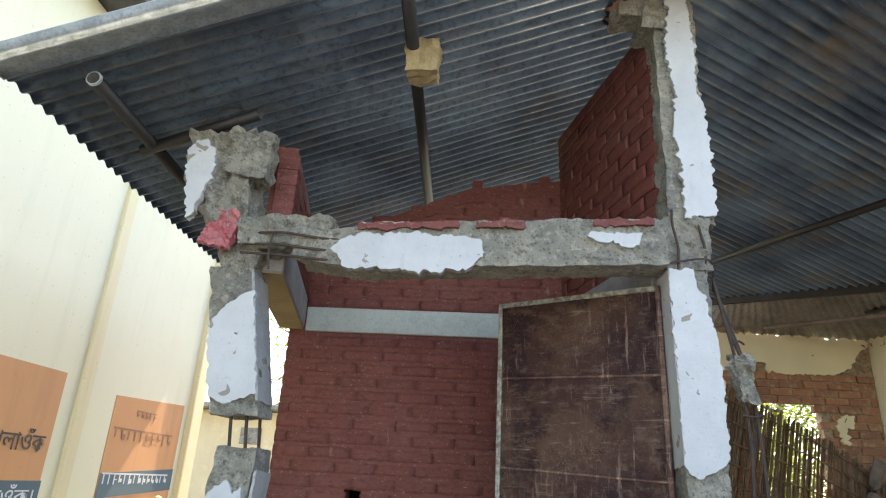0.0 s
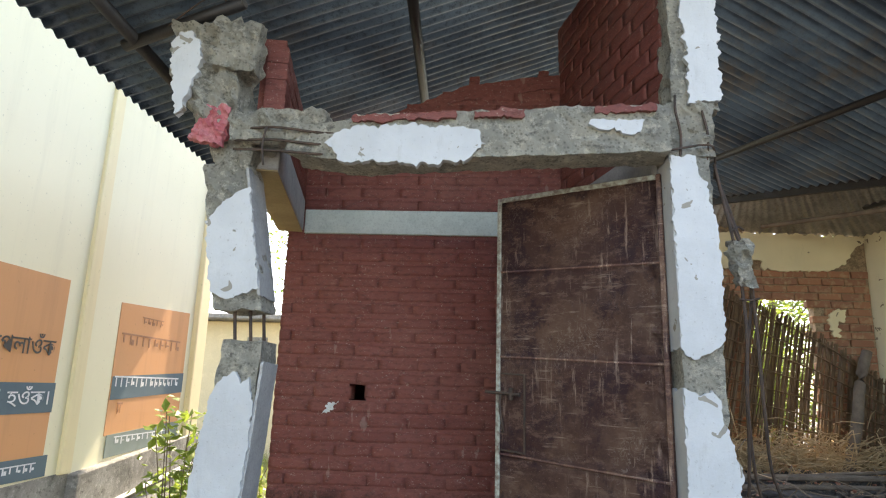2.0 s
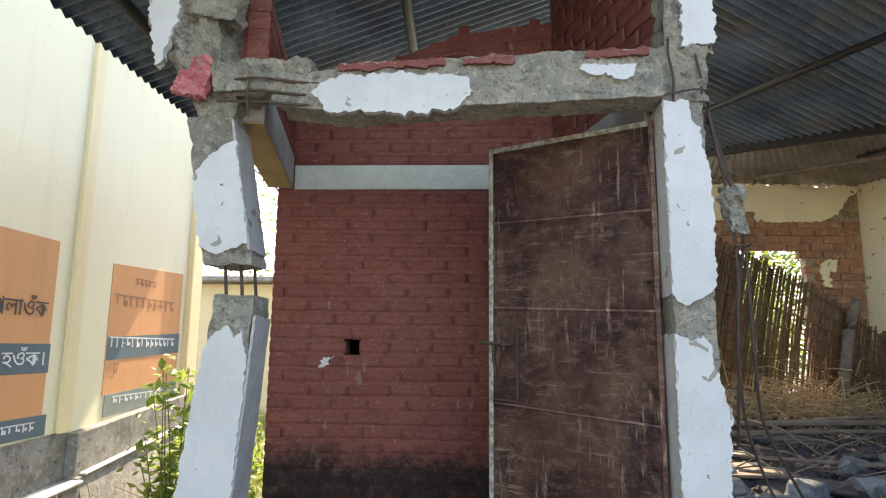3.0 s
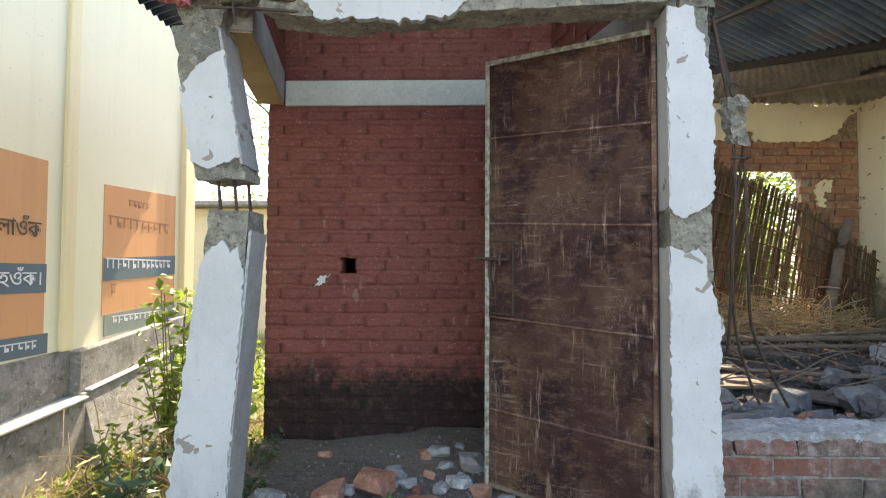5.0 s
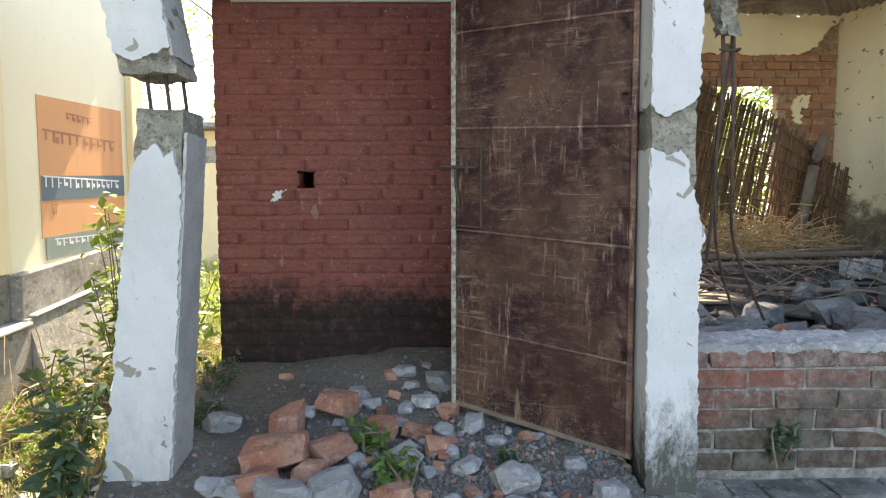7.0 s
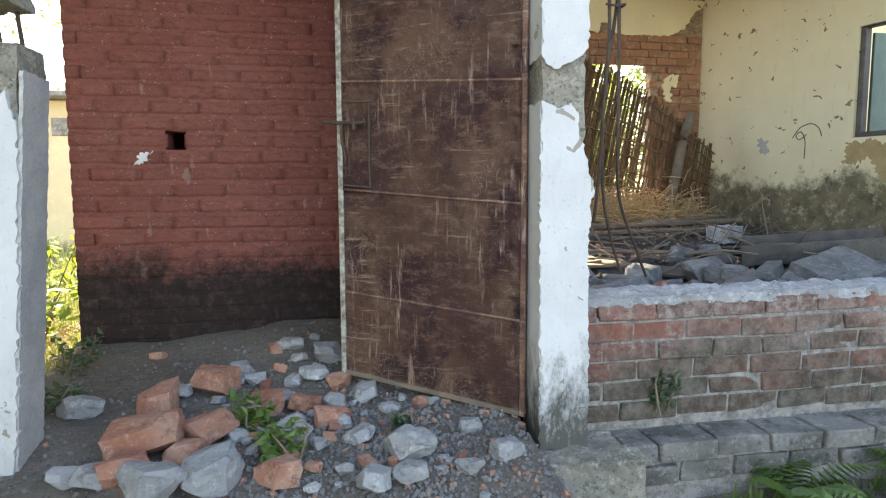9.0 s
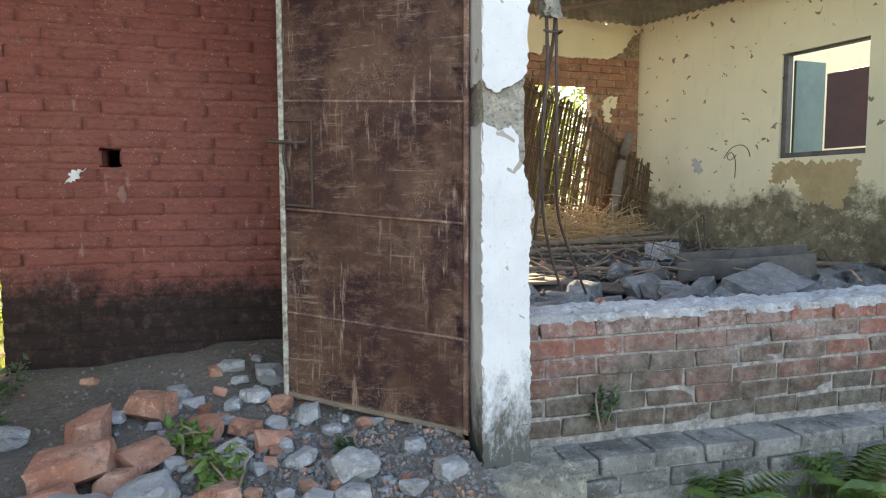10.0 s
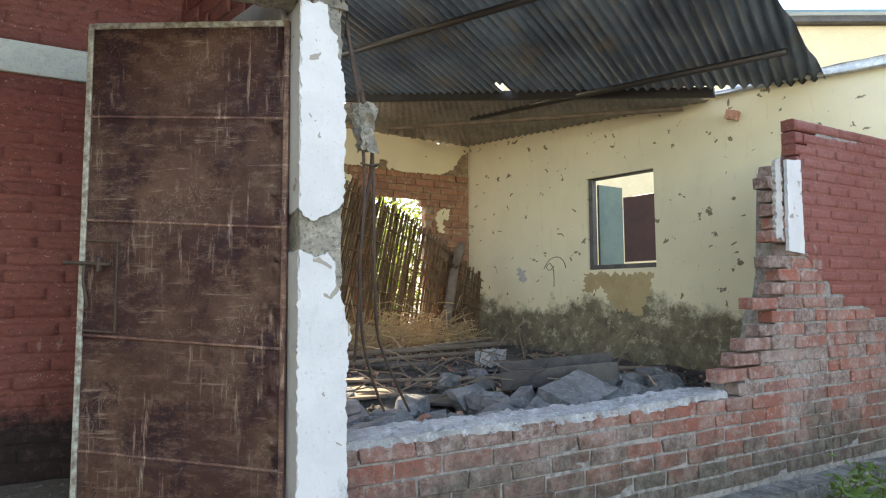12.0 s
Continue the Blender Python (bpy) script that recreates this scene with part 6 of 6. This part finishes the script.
def tree(x, y, height, crown, seed, label, leaves=5200, leaf=0.16):
    r = random.Random(seed)
    z0 = ground_height(x, y)
    t = thing("tree", (x, y, z0), label, "tree", "trees behind")
    bm = bmesh.new()
    top = Vector((x + r.uniform(-0.4, 0.4), y, z0 + height * 0.72))
    tube(bm, bend([(x, y, z0 - 0.1), (x + r.uniform(-0.2, 0.2), y, z0 + height * 0.4), top], 8), height * 0.022, 8, height * 0.008)
    vs, fs = [], []
    n = 26
    for k in range(n):
        a, f = r.uniform(0, 6.28), r.uniform(0.16, 0.72)
        s = Vector((x, y, z0 + height * f))
        e = s + Vector((math.cos(a) * crown * r.uniform(0.4, 1), math.sin(a) * crown * r.uniform(0.4, 1), height * r.uniform(0.02, 0.26)))
        tube(bm, bend([s, (s + e) / 2 + Vector((0, 0, 0.15)), e], 4), height * 0.007, 5, 0.008)
        for q in range(5):
            leaf_cloud(vs, fs, s.lerp(e, 0.35 + 0.16 * q), leaves // (n * 5), crown * 0.16, leaf, r)
    wpart("trunk", bm, M_BARK, t, "", True)
    keep(from_lists("crown", vs, fs, M_LEAF), t)
    return t


tree(-5.2, 13.5, 7.0, 2.4, 1, "bright leafy tree behind the passage")
tree(-8.4, 12.5, 8.0, 2.8, 2, "bright leafy tree behind the passage")
tree(-2.6, 15.0, 7.5, 2.6, 3, "bright leafy tree behind the passage")
tree(3.4, 9.2, 4.6, 1.7, 4, "bright leafy tree behind the broken room", 5200, 0.13)
tree(5.4, 11.0, 6.0, 2.2, 5, "bright leafy tree behind the broken room")
tree(1.4, 11.5, 5.5, 2.2, 6, "bright leafy tree behind the broken room")

# pale outbuilding far along the passage
ob2 = thing("outbuilding", (-5.4, 10, -0.36), "pale low outbuilding with a dark sheet roof", "house")
wpart("wall", box(bmesh.new(), -9.5, -3.6, 9.4, 11.5, -0.4, 2.35, 0.02), M_PALE, ob2)
wpart("roof", box(bmesh.new(), -9.8, -3.3, 9.0, 11.9, 2.36, 2.46, 0.02), M_PLINTH, ob2, "dark sheet roof")
wpart("vent_grille", box(bmesh.new(), -5.3, -4.9, 9.37, 9.40, 1.75, 2.05, 0.01), M_PLINTH, ob2, "grey vent grille")


# ---- bricks of the walls ----
RB = swollen_bricks("red_brick", LENGTH + 0.002, COURSE - 0.009, 0.10, M_RED, 10, 1, 0.014)
RB_FLAT = swollen_bricks("red_brick", LENGTH + 0.002, COURSE - 0.002, 0.10, M_RED, 6, 5, 0.004)
BB = brick_meshes("bare_brick", LENGTH, COURSE - 0.013, 0.10, M_BARE, 8, 0.010, 2)
IB = brick_meshes("inner_brick", LENGTH, COURSE - 0.012, 0.09, M_INNER, 5, 0.007, 3)

FB = brick_meshes("footing_brick", LENGTH, COURSE - 0.010, 0.185, M_FOOT, 6, 0.014, 4)


def back_ok(s, z):
    x = -2.13 + s
    return z < gable(x) - 0.02 and not (2.15 < z < 2.29) and not (1.10 < z < 1.18)


lay_bricks(wall_back, RB, (-2.13, BY), (-0.34, BY), -0.02, 40, back_ok, 11, 0.0015, 0.001, 0.003)
lay_bricks(wall_back, RB, (-2.13, BY), (-1.652, BY), -0.02 + 13 * COURSE, 1, lambda s, z: True, 51, 0.001, 0.001)
lay_bricks(wall_back, RB, (-1.568, BY), (-0.34, BY), -0.02 + 13 * COURSE, 1, lambda s, z: True, 52, 0.001, 0.001)
lay_bricks(wall_left, RB_FLAT, (tie_m @ Vector((0.03, 0.0, 0))).xy, (tie_m @ Vector((tie_dir.length - 0.01, 0.0, 0))).xy, 2.365, 5, lambda s, z: True, 14, 0.001, 0.002)
lay_bricks(wall_side, RB_FLAT, SW1, SW0, 2.34, 16, lambda s, z: z < left_roof(-0.3, 0) - 0.01, 13, 0.001, 0.002)
lay_bricks(wall_front, BB, (0.15, 0.0), (3.62, 0.0), -0.085, 26, lambda s, z: z < wall_top(0.15 + s) - 0.03 and not (3.22 < s and z > 1.26), 15, 0.006, 0.007, 0.004)


def painted(s, z):
    """Where the red paint still holds on the standing part of the front wall."""
    return z > 1.16 - 0.30 * s + 0.16 * noise.noise((s * 2.6, z * 5, 4))


part("painted_mortar", flake([(3.41, 1.30), (3.75, 1.06), (4.2, 0.93), (4.83, 0.76), (4.83, 2.20), (3.53, 2.10), (3.41, 1.95)], 0.0045, 0.02, 0.01, 0.05, 92), M_RED, wall_front, "red-painted joints")
lay_bricks(wall_front, RB, (3.37, 0.0), (4.84, 0.0), -0.085 + 8 * COURSE, 19, lambda s, z: z < wall_top(3.37 + s) and painted(s, z) and not (s < 0.25 and z < 1.29), 16, 0.002, 0.003)
lay_bricks(wall_front, BB, (3.62, 0.0), (4.84, 0.0), -0.085, 16, lambda s, z: not painted(s + 0.25, z) or z < 0.60, 19, 0.005, 0.007, 0.003)
lay_bricks(footing, FB, (0.28, -0.178), (4.84, -0.178), -0.286, 2, lambda s, z: True, 17, 0.014, 0.016, 0.006)
lay_bricks(wall_room_back, IB, (1.88, RY), (3.56, RY), 0.3, 27, lambda s, z: not (HX0 < 1.88 + s < HX1 - 0.03 * math.sin(z * 40) and HZ0 < z < HZ1 - 0.02), 18, 0.010, 0.010)
